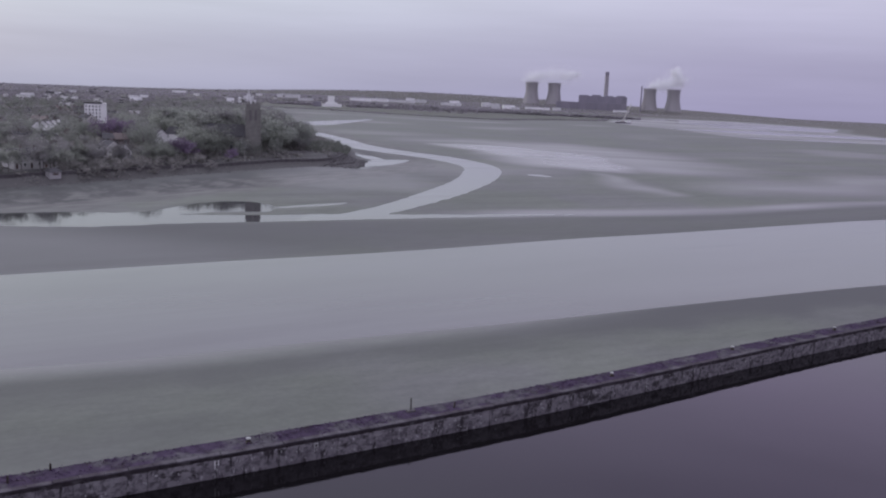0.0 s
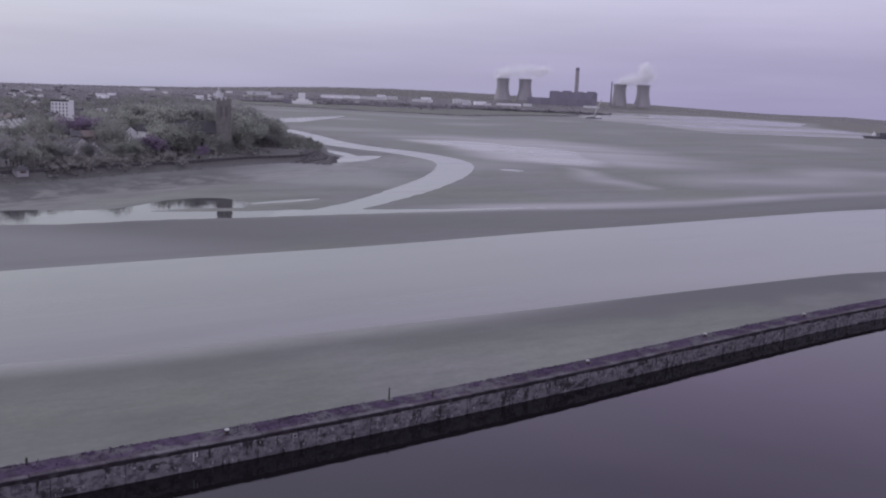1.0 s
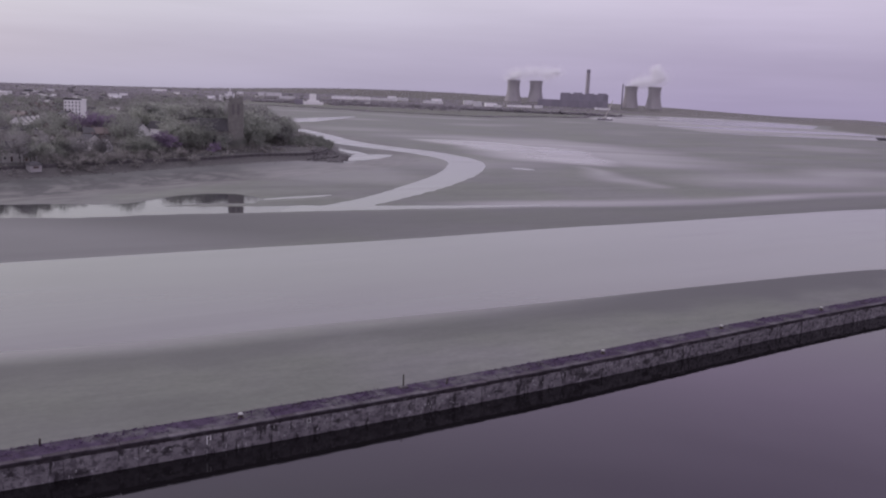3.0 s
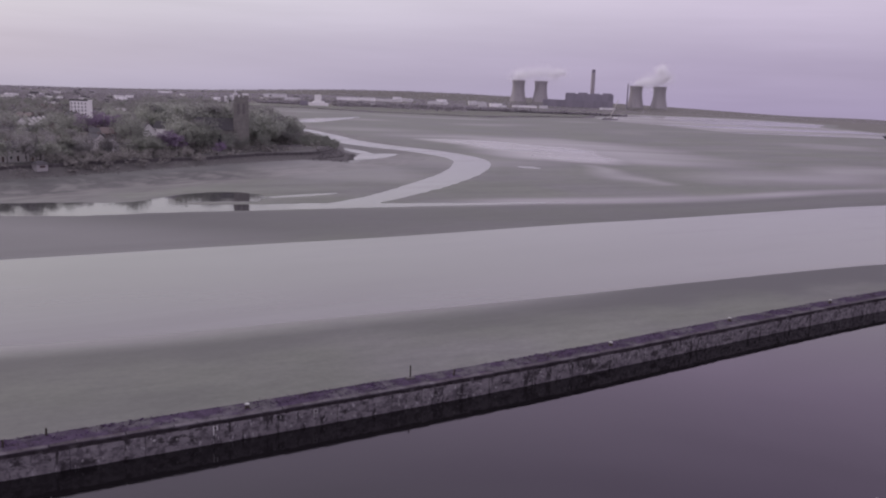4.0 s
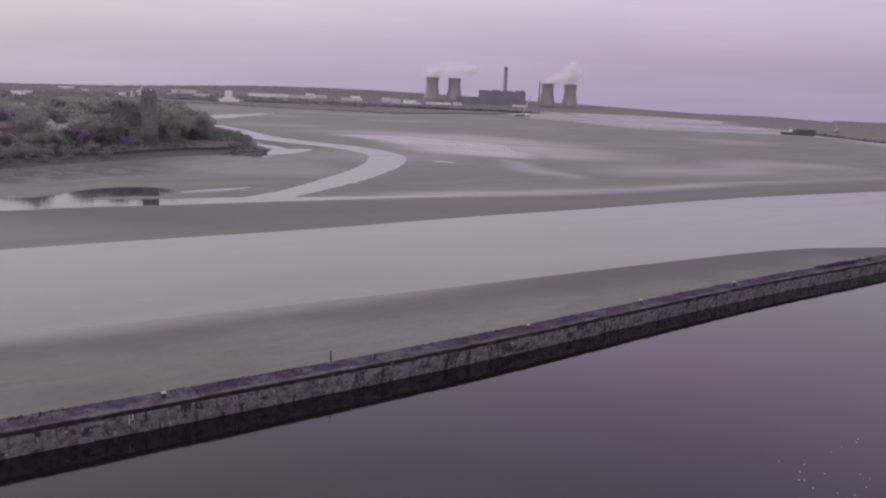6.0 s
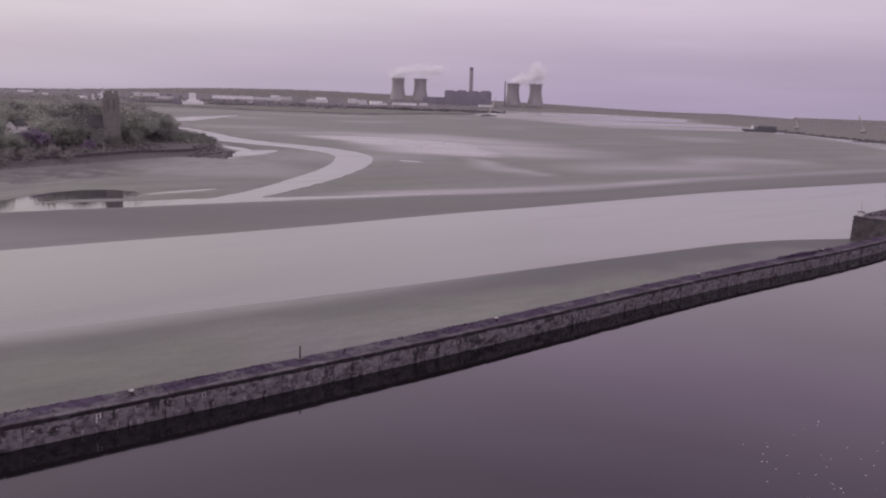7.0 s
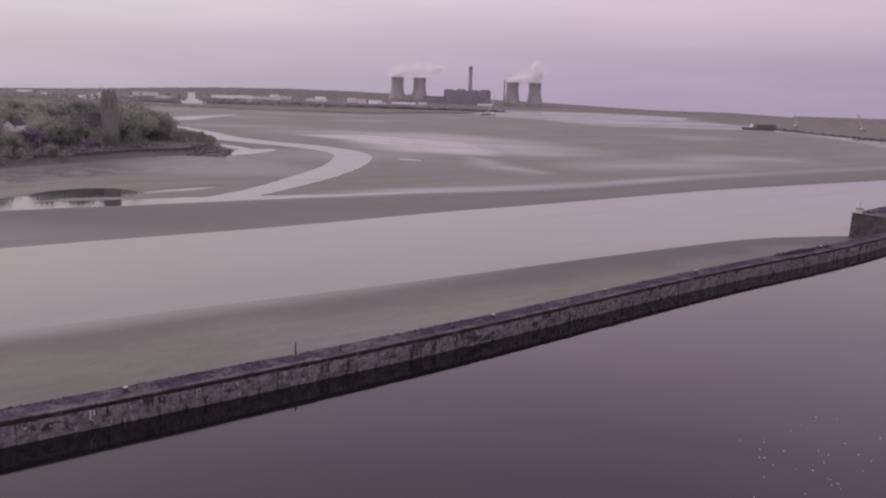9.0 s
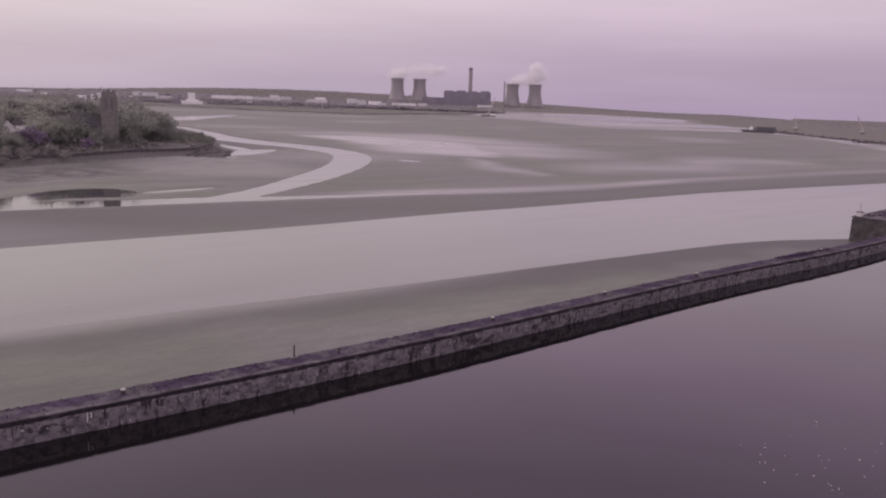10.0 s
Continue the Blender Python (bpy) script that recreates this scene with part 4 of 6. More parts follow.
# ---- houses ----
def make_house(label, w, d, eaves, ridge, wall_mat, roof_mat):
    """A small gabled house: walls, roof, chimney, door, windows."""
    house = thing("house", pose(0, 0, 0), label, "house", "houses of the waterside town")
    bm = bmesh.new()
    a = [bm.verts.new(v) for v in ((-w / 2, -d / 2, -1), (w / 2, -d / 2, -1), (w / 2, d / 2, -1), (-w / 2, d / 2, -1))]
    b = [bm.verts.new(v) for v in ((-w / 2, -d / 2, eaves), (w / 2, -d / 2, eaves), (w / 2, d / 2, eaves), (-w / 2, d / 2, eaves))]
    g = [bm.verts.new((-w / 2, 0, ridge)), bm.verts.new((w / 2, 0, ridge))]
    bm.faces.new((a[0], a[1], b[1], b[0])), bm.faces.new((a[2], a[3], b[3], b[2]))
    bm.faces.new((a[1], a[2], b[2], g[1], b[1])), bm.faces.new((a[3], a[0], b[0], g[0], b[3]))
    part("wall", bm, wall_mat, house)
    bm, o, t = bmesh.new(), 0.3, 0.16
    for s in (-1, 1):
        e = [Vector((-w / 2 - o, s * (d / 2 + o), eaves - o * (ridge - eaves) / (d / 2))), Vector((w / 2 + o, s * (d / 2 + o), eaves - o * (ridge - eaves) / (d / 2))), Vector((w / 2 + o, 0, ridge + 0.02)), Vector((-w / 2 - o, 0, ridge + 0.02))]
        lo, hi = [bm.verts.new(v + Vector((0, 0, 0.02))) for v in e], [bm.verts.new(v + Vector((0, 0, t))) for v in e]
        bm.faces.new(hi), bm.faces.new(lo[::-1])
        for k in range(4):
            bm.faces.new((lo[k], lo[(k + 1) % 4], hi[(k + 1) % 4], hi[k]))
    bmesh.ops.recalc_face_normals(bm, faces=bm.faces)
    roof = part("roof", bm, roof_mat, house)
    stack = box(w / 2 - 1.3, w / 2 - 0.5, -0.4, 0.4, ridge - 0.8, ridge + 1.1, 0.03)
    part("chimney", stack, M_BRICK, roof, "brick chimney stack")
    part("door", box(-w / 2 + 0.7, -w / 2 + 1.6, -d / 2 - 0.06, -d / 2 + 0.02, 0, 2.05, 0.01), M_DOOR, house)
    for x, z in ((w / 2 - 1.6, 0.9), (w / 2 - 1.6, 3.4), (-w / 2 + 1.2, 3.4)):
        for s in (-1, 1):
            win = part("window", box(x - 0.55, x + 0.55, s * d / 2 - 0.05, s * d / 2 + 0.05, z, z + 1.25, 0.01), M_WHITE, house, "white window frame")
            part("pane", box(x - 0.47, x + 0.47, s * d / 2 - 0.058, s * d / 2 + 0.058, z + 0.08, z + 1.17), M_GLASS, win, "dark glass pane")
    return house


HOUSES = [make_house("pale rendered terraced house with a slate roof", 6.0, 8.5, 5.2, 7.6, M_RENDER, M_SLATE),
          make_house("red brick terraced house with a slate roof", 5.2, 8.0, 5.2, 7.6, M_BRICK, M_SLATE),
          make_house("pale rendered house with a clay tile roof", 7.5, 7.5, 5.0, 7.8, M_RENDER, M_TILE),
          make_house("red brick house with a clay tile roof", 7.0, 8.0, 5.0, 7.8, M_BRICK, M_TILE),
          make_house("white gabled house with a slate roof", 9.0, 7.0, 5.6, 8.6, M_WHITE, M_SLATE)]
placed_first = set()


def put_copy(pool, k, m):
    """The k-th of the pool at m: the first use moves the original."""
    ob = pool[k]
    if ob not in placed_first:
        placed_first.add(ob)
        ob.matrix_basis = m
        return ob
    return copy_thing(ob, m @ Matrix.Diagonal((*(1 / v for v in ob.scale), 1)))


def row_of_houses(x, y, angle, kinds):
    m = pose(x, y, 0, 0, 0, angle)
    along = 0.0
    for k in kinds:
        w = (6.0, 5.2, 7.5, 7.0, 9.0)[k]
        q = m @ pose(along + w / 2, 0, 0)
        put_copy(HOUSES, k, pose(q.translation.x, q.translation.y, ground_z(q.translation.x, q.translation.y), 0, 0, angle))
        taken.append((q.translation.x, q.translation.y, 6.0))
        along += w + 0.05 + (2.5 if k > 1 else 0)


row_of_houses(-193, 318, 61, (0, 0, 0))
row_of_houses(-240, 398, 62, (1, 0, 0, 1))
for k in range(5):          # a row whose white gable ends face the river
    hx, hy = -273 - 3.1 * k, 480 + 11.5 * k
    put_copy(HOUSES, 4, pose(hx, hy, ground_z(hx, hy) + 0.3, 0, 0, -61))
    taken.append((hx, hy, 7.0))
row_of_houses(-337, 530, 32, (0, 0))
GLIMPSES = ((-198, 508), (-198, 488), (-182, 379), (-172, 374), (-288, 663), (-176, 541), (-259, 615), *PEEPS)
for k, (hx, hy) in enumerate(GLIMPSES):
    put_copy(HOUSES, 4 if k % 2 or k > 6 else 0, pose(hx, hy, ground_z(hx, hy), 0, 0, -61 + 25 * (k % 3)) @ Matrix.Scale(0.8 + 0.08 * (k % 3) + 0.2 * (k > 6), 4))
    taken.append((hx, hy, 5.0))


def gap_before(x, y):
    """Gardens and lanes that stay open in front of those houses."""
    for a, b in (*GLIMPSES, (-209, 428), (-203, 433), (-196, 431), (-152, 393)):
        g = math.hypot(a, b)
        if abs(x * b - y * a) / g < 4.5 and g - 60 < (x * a + y * b) / g < g:
            return True
    return False


row_of_houses(-318, 505, 25, (2, 0, 0))
rnd = random.Random(77)
for _ in range(40):
    hx, hy = rnd.uniform(-470, -185), rnd.uniform(390, 860)
    if to_shore(np.array([hx]), np.array([hy]), TOWN_SHORE)[0] > 45 and free(hx, hy, 17) and math.hypot(hx + 147, hy - 484) > 40:
        row_of_houses(hx, hy, rnd.choice((62, 30, -28)), [rnd.choice((0, 1, 2, 3)) for _ in range(rnd.randint(1, 4))])


def build_flats():
    x, y, a = -332, 667, 27
    block = thing("block_of_flats", pose(x, y, 9.9, 0, 0, a), "white block of flats with a dark flat roof", "building")
    part("wall", box(-7.2, 9.2, -5.5, 5.5, -2, 13.2, 0.05), M_WHITE, block)
    part("roof", box(-7.4, 5.8, -5.7, 5.7, 13.2, 14.2, 0.05), M_SLATE, block, "dark flat roof")
    part("stair_tower", box(5.9, 9.4, -5.7, 5.7, 13.2, 13.9, 0.05), M_WHITE, block)
    for z in (2.2, 4.9, 7.6, 10.3):
        for k in range(5):
            c = -5.9 + k * 2.5
            win = part("window", box(c - 0.62, c + 0.62, -5.6, -5.42, z, z + 1.75, 0.02), M_WHITE, block)
            part("pane", box(c - 0.40, c + 0.40, -5.63, -5.5, z + 0.15, z + 1.55), M_GLASS, win, "dark glass pane")
    taken.append((x, y, 16))


def build_church():
    x, y = -134.6, 446
    g = ground_z(x, y)
    church = thing("church", pose(x, y, g, 0, 0, 197), "dark sandstone church with a square battlemented tower", "church")
    tower = part("tower", box(-3.6, 3.6, -3.6, 3.6, -1, 32.2 - g, 0.1), M_SANDSTONE, church)
    for sx in (-1, 1):
        for sy in (-1, 1):
            part("buttress", box(sx * 3.6 - 0.4, sx * 3.6 + 0.4, sy * 3.6 - 0.4, sy * 3.6 + 0.4, -1, 29.5 - g, 0.1), M_SANDSTONE, tower)
            part("pinnacle", lathe([(0.75, 32.1 - g), (0.6, 33.1 - g), (0.15, 33.9 - g)], 6), M_SANDSTONE, tower)
    for k in range(4):
        q = pose(0, 0, 0, 0, 0, 90 * k)
        for c in (-2.2, 0, 2.2):
            b = box(c - 0.6, c + 0.6, -3.65, -3.2, 32.2 - g, 33.2 - g, 0.04)
            b.transform(q)
            part("merlon", b, M_SANDSTONE, tower)
        for c in (-1.3, 1.3):
            b = box(c - 0.65, c + 0.65, -3.66, -3.4, 23.5 - g, 29.0 - g, 0.05)
            b.transform(q)
            part("belfry_window", b, M_STONE_DARK, tower, "dark louvred opening")
    nave = bmesh.new()
    sec = [(-5.8, -1), (5.8, -1), (5.8, 9.6), (0, 15.4), (-5.8, 9.6)]
    ends = [[nave.verts.new((3.8 + u, a, z)) for a, z in sec] for u in (0, 19)]
    for k in (0, 1, 4):
        nave.faces.new((ends[0][k], ends[1][k], ends[1][(k + 1) % 5], ends[0][(k + 1) % 5]))
    nave.faces.new(ends[0][::-1]), nave.faces.new(ends[1])
    part("nave", nave, M_SANDSTONE, church)
    rf = bmesh.new()
    for s in (-1, 1):
        v = [rf.verts.new(c) for c in ((3.9, s * 6.2, 9.3), (23.1, s * 6.2, 9.3), (23.1, 0, 15.5), (3.9, 0, 15.5), (3.9, s * 6.2, 9.5), (23.1, s * 6.2, 9.5), (23.1, 0, 15.7), (3.9, 0, 15.7))]
        for f in ((0, 1, 2, 3), (7, 6, 5, 4), (0, 4, 5, 1), (1, 5, 6, 2), (3, 2, 6, 7), (0, 3, 7, 4)):
            rf.faces.new([v[i] for i in f])
    bmesh.ops.recalc_face_normals(rf, faces=rf.faces)
    part("roof", rf, M_SLATE, church)
    for k in range(8):
        c, s = 5.6 + 4.4 * (k % 4), 5.8 if k < 4 else -5.8
        part("window", box(c, c + 1.6, s - 0.08, s + 0.08, 2.4, 7.6, 0.03), M_GLASS, church, "tall dark leaded window")
    taken.append((x - 13, y - 4, 10)), taken.append((x, y, 8))


def build_shelter():
    x, y = -171.5, 312
    hut = thing("promenade_shelter", pose(x, y, ground_z(x, y), 0, 0, 62), "small pale shelter with a hipped roof on the promenade", "shelter")
    part("body", box(-2.3, 2.3, -1.6, 1.6, -0.6, 2.1, 0.04), M_SHELTER, hut)
    bm = bmesh.new()
    lo = [bm.verts.new(v) for v in ((-2.7, -2, 2.1), (2.7, -2, 2.1), (2.7, 2, 2.1), (-2.7, 2, 2.1))]
    hi = [bm.verts.new((-1.0, 0, 3.5)), bm.verts.new((1.0, 0, 3.5))]
    bm.faces.new(lo[::-1]), bm.faces.new((lo[0], lo[1], hi[1], hi[0])), bm.faces.new((lo[2], lo[3], hi[0], hi[1]))
    bm.faces.new((lo[1], lo[2], hi[1])), bm.faces.new((lo[3], lo[0], hi[0]))
    part("roof", bm, M_SLATE, hut, "dull slate hipped roof")
    # solid dark panel; its colour stands for the shade inside the shelter
    part("opening", box(-1.1, 1.1, -1.66, -1.5, 0.9, 1.6), M_DOOR, hut, "dark panel painted as the shaded open front")
    taken.append((x, y, 8))


def build_promenade():
    """A paved walk behind the sea wall, with its low parapet."""
    shore = curve([(-300, 172), (-198, 282), (-180, 313), (-167, 336), (-155, 361), (-140, 392), (-123, 427), (-107, 460), (-101, 484), (-107, 530)], 6)
    upper = curve([(-208, 300), (-190, 324), (-173, 342), (-165, 354), (-157, 390), (-150, 422), (-140, 448), (-126, 468), (-111, 503)], 6)
    for run, name, off, width, z, hgt, mat, label, cat in ((shore, "pavement", 5.0, 3.4, 0.03, 0.0, M_ASPHALT, "grey asphalt promenade along the sea wall", "pavement"),
                                                           (upper, "pavement", 0.0, 3.6, 0.12, 0.0, M_GRAVEL, "worn grey gravel walk along the top of the bank", "pavement"),
                                                           (shore, "sea_wall", -6.2, 0.7, -1.6, 2.6, M_MASONRY, "low dark stone sea wall along the shore", "wall")):
        bm, rings = bmesh.new(), []
        for k in range(1, len(run) - 1):
            t = run[k + 1] - run[k - 1]
            nrm = np.array([-t[1], t[0]]) / np.hypot(*t)
            a, b = run[k] + nrm * (off - width / 2), run[k] + nrm * (off + width / 2)
            ga, gb = ground_z(*a), ground_z(*b)
            top = max(ga, gb) + z + hgt
            rings.append([bm.verts.new((*a, min(ga, gb) - 0.5)), bm.verts.new((*a, top)), bm.verts.new((*b, top)), bm.verts.new((*b, min(ga, gb) - 0.5))])
        for p, q in zip(rings, rings[1:]):
            for k in range(3):
                bm.faces.new((p[k], p[k + 1], q[k + 1], q[k]))
        bmesh.ops.recalc_face_normals(bm, faces=bm.faces)
        tagged(part(name, bm, mat), label, cat, kind="structure")


def build_lamps():
    lamp = thing("street_lamp", pose(0, 0, 0), "slim grey street lamp on the promenade", "street lamp", "street lamps on the promenade")
    part("pole", lathe([(0.11, -0.4), (0.10, 1.2), (0.06, 1.3), (0.05, 6.2)], 8), M_CRANE, lamp)
    arm = bmesh.new()
    tube(arm, (0, 0, 6.1), (0.9, 0, 6.4), 0.04, 0.035, 6)
    part("arm", arm, M_CRANE, lamp)
    part("head", box(0.75, 1.35, -0.12, 0.12, 6.34, 6.46, 0.03), M_CRANE, lamp)
    for k, (x, y) in enumerate(((-188, 300), (-174, 327), (-161, 352), (-146, 384), (-130, 417))):
        m = pose(x, y, ground_z(x, y), 0, 0, 30)
        if k:
            copy_thing(lamp, m)
        else:
            lamp.matrix_basis = m


build_lamps()
build_flats()
build_church()
build_shelter()
build_promenade()


def plant_town():
    r = random.Random(9)
    n = 0
    spots = []
    for x, y, size in ((-209, 428, 1.6), (-203, 433, 1.75), (-196, 431, 1.6), (-189, 430, 1.5), (-155, 393, 1.25), (-149, 393, 1.15), (-131.5, 401, 0.8)):
        put_copy(TREES, 5, pose(x, y, ground_z(x, y), 0, 0, r.uniform(0, 360)) @ Matrix.Scale(size, 4))
        spots.append((x, y))
    for x, y, tall in ((-129, 433, 9), (-136, 428, 8.5), (-121, 443, 11), (-150, 432, 10), (-124, 462, 16)):
        put_copy(TREES, 4 if y > 461 else 1, pose(x, y, ground_z(x, y) - 0.1, 0, 0, r.uniform(0, 360)) @ Matrix.Scale(tall / HEIGHTS[4 if y > 461 else 1], 4))
        spots.append((x, y))
    for k in range(400):          # tall trees along the upper walk
        x, y = r.uniform(-205, -120), r.uniform(372, 436)
        if not (-0.448 < x / y < -0.398 or -0.388 < x / y < -0.318 and y > 401) or gap_before(x, y) or not free(x, y, 0.5) or any((x - a) ** 2 + (y - b) ** 2 < 30 for a, b in spots):
            continue
        t = float(to_shore(np.array([x]), np.array([y]), TOWN_SHORE)[0])
        if t < 18 or on_bank(x, y, t):
            continue
        j = r.choice((0, 1, 3, 4, 4))
        put_copy(TREES, j, pose(x, y, ground_z(x, y) - 0.1, 0, 0, r.uniform(0, 360)) @ Matrix.Scale(max(4.0, min(r.uniform(14, 17.5), float(headroom(x, y)) - ground_z(x, y))) / HEIGHTS[j], 4))
        spots.append((x, y))
    for k in range(16):
        y = 492 + 4.6 * k
        x = -y * r.uniform(0.236, 0.265)
        j = r.choice((0, 1, 3, 4))
        put_copy(TREES, j, pose(x, y, ground_z(x, y) - 0.1, 0, 0, r.uniform(0, 360)) @ Matrix.Scale((float(headroom(x, y)) - ground_z(x, y)) * r.uniform(0.8, 1.0) / HEIGHTS[j], 4))
        spots.append((x, y))
    while n < 165 and len(spots) < 6000:
        if r.random() < 0.6:
            x, y = r.uniform(-300, -95), r.uniform(330, 640)
        else:
            x, y = r.uniform(-430, -180), r.uniform(330, 700)
        if y < 1.02 * (-x) + 60 or any((x - a) ** 2 + (y - b) ** 2 < (48 if x > -220 else 100) for a, b in spots):
            continue
        t = float(to_shore(np.array([x]), np.array([y]), TOWN_SHORE)[0])
        lim = 10 if y > 370 else 12
        if y < 662 and abs(x + 332 * y / 667) < 13 and y > 480 or 400 < y < 480 and abs(x + 0.55 * y) < 13 or gap_before(x, y):
            continue
        if t < lim or on_bank(x, y, t) or not free(x, y, 1.0):
            continue
        spots.append((x, y))
        grove = -265 < x < -100 and 395 < y < 660
        k = r.choice((0, 0, 1, 1, 2, 3, 3, 4, 4) if grove else (0, 1, 1, 2, 2, 3, 3, 4))
        target = r.uniform(12, 16.5) if grove else r.uniform(7.5, 12)
        if t < 24:
            target *= 0.92
        if -0.42 < x / y < -0.27 and y > 450:
            target *= 1.65
        target = max(3.0, min(target, float(headroom(x, y)) - ground_z(x, y)))
        put_copy(TREES, k, pose(x, y, ground_z(x, y) - 0.1, 0, 0, r.uniform(0, 360)) @ Matrix.Scale(target / HEIGHTS[k], 4))
        n += 1
    for k in range(62):
        u = r.uniform(-0.1, 1)
        if 0.25 < u < 0.6 and r.random() < 0.5:
            continue
        x, y = -200 + 48 * u + r.uniform(-10, 1), 274 + 96 * u + r.uniform(-5, 6)
        if free(x, y, -2.0):
            j = r.choice((6, 6, 6, 6, 2, 4))
            put_copy(TREES, j, pose(x, y, ground_z(x, y) - 0.1, 0, 0, r.uniform(0, 360)) @ Matrix.Scale(r.uniform(4.5, 12.5) / HEIGHTS[j], 4))


plant_town()


def clumps(name, x, y, z, size, mat, label, category, seed):
    """Thousands of uneven low clumps in one mesh: stones are solid, plants are sprays."""
    r = np.random.RandomState(seed)
    n = len(x)
    at = np.stack([x, y, z], -1)[:, None, :]
    if mat is M_MASONRY:
        ico = bmesh.new()
        bmesh.ops.create_icosphere(ico, subdivisions=1, radius=1.0)
        tv = np.array([v.co for v in ico.verts])
        tf = np.array([[v.index for v in f.verts] for f in ico.faces])
        ico.free()
        v = tv[None] * r.uniform(0.55, 1.4, (n, len(tv), 1)) * size[:, None, :] + at
        f = (tf[None] + (np.arange(n) * len(tv))[:, None, None]).reshape(-1, 3)
    else:
        k = 10
        q = r.normal(0, 1, (n, k, 3))
        p = q * (r.uniform(0.3, 1.0, (n, k)) / np.linalg.norm(q, axis=2))[:, :, None] * size[:, None, :] + at
        e, w = (g.reshape(n, k, 3) for g in lying(q.reshape(-1, 3), r, 0.4))
        big = size.min(1)[:, None, None] * r.uniform(0.3, 0.65, (n, k, 1))
        e, w = e * big, w * big
        v = np.stack([p - e, p - w, p + e, p + w], 2)
        f = np.arange(4 * n * k).reshape(-1, 4)
    return tagged(sheet(name, v.reshape(-1, 3), f, mat, False), label, category, kind="stuff")


def woodland(name, places, mat, keep, label, seed):
    """Many more trees of the same habit, too many to count, as sprays and stems in one mesh."""
    r = np.random.RandomState(seed)
    verts = []
    for x, y, z, hgt in places:
        k = r.randint(0, 5)
        co = np.empty(len([c for c in TREES[k].children if c.name.startswith("crown")][0].data.vertices) * 3, np.float32)
        [c for c in TREES[k].children if c.name.startswith("crown")][0].data.vertices.foreach_get("co", co)
        q = co.reshape(-1, 4, 3)
        q = q[r.permutation(len(q))[:keep]]
        mid = q.mean(1, keepdims=True)
        q = (mid + (q - mid) * math.sqrt(1250 / keep)) * (hgt / HEIGHTS[k])
        a = r.uniform(0, 6.283)
        rot = np.array([[math.cos(a), math.sin(a), 0], [-math.sin(a), math.cos(a), 0], [0, 0, 1]])
        verts.append((q.reshape(-1, 3) @ rot) + np.array([x, y, z]))
    v = np.vstack(verts)
    tagged(sheet(name, v, np.arange(len(v)).reshape(-1, 4), mat, False), label, "woodland", kind="stuff")


def scatter(seed, n, most, xy, shore_gap, gap, tall):
    """Random free places on the town's land: rows of x, y, z, height."""
    r = np.random.RandomState(seed)
    x, y = xy(r, n)
    ok = to_shore(x, y, TOWN_SHORE) > shore_gap
    for a, b, c in taken:
        ok &= (x - a) ** 2 + (y - b) ** 2 > (c + gap) ** 2
    ok &= ~((y < 662) & (np.abs(x + 332 * y / 667) < 15)) & ~((y < 480) & (np.abs(x + 0.55 * y) < 14)) & ~np.array([gap_before(a, b) for a, b in zip(x, y)])
    x, y = x[ok][:most], y[ok][:most]
    t = to_shore(x, y, TOWN_SHORE)
    keep = ~on_bank(x, y, t)
    x, y, t = x[keep], y[keep], t[keep]
    g = land_of(x, y)[0]
    tops = tall(r, x, t) * np.where((x > -0.42 * y) & (x < -0.27 * y) & (y > 450), 1.65, 1.0)
    return np.stack([x, y, g - 0.2, np.where(y < 700, np.clip(headroom(x, y) - g, 2.5, tops), tops)], -1)


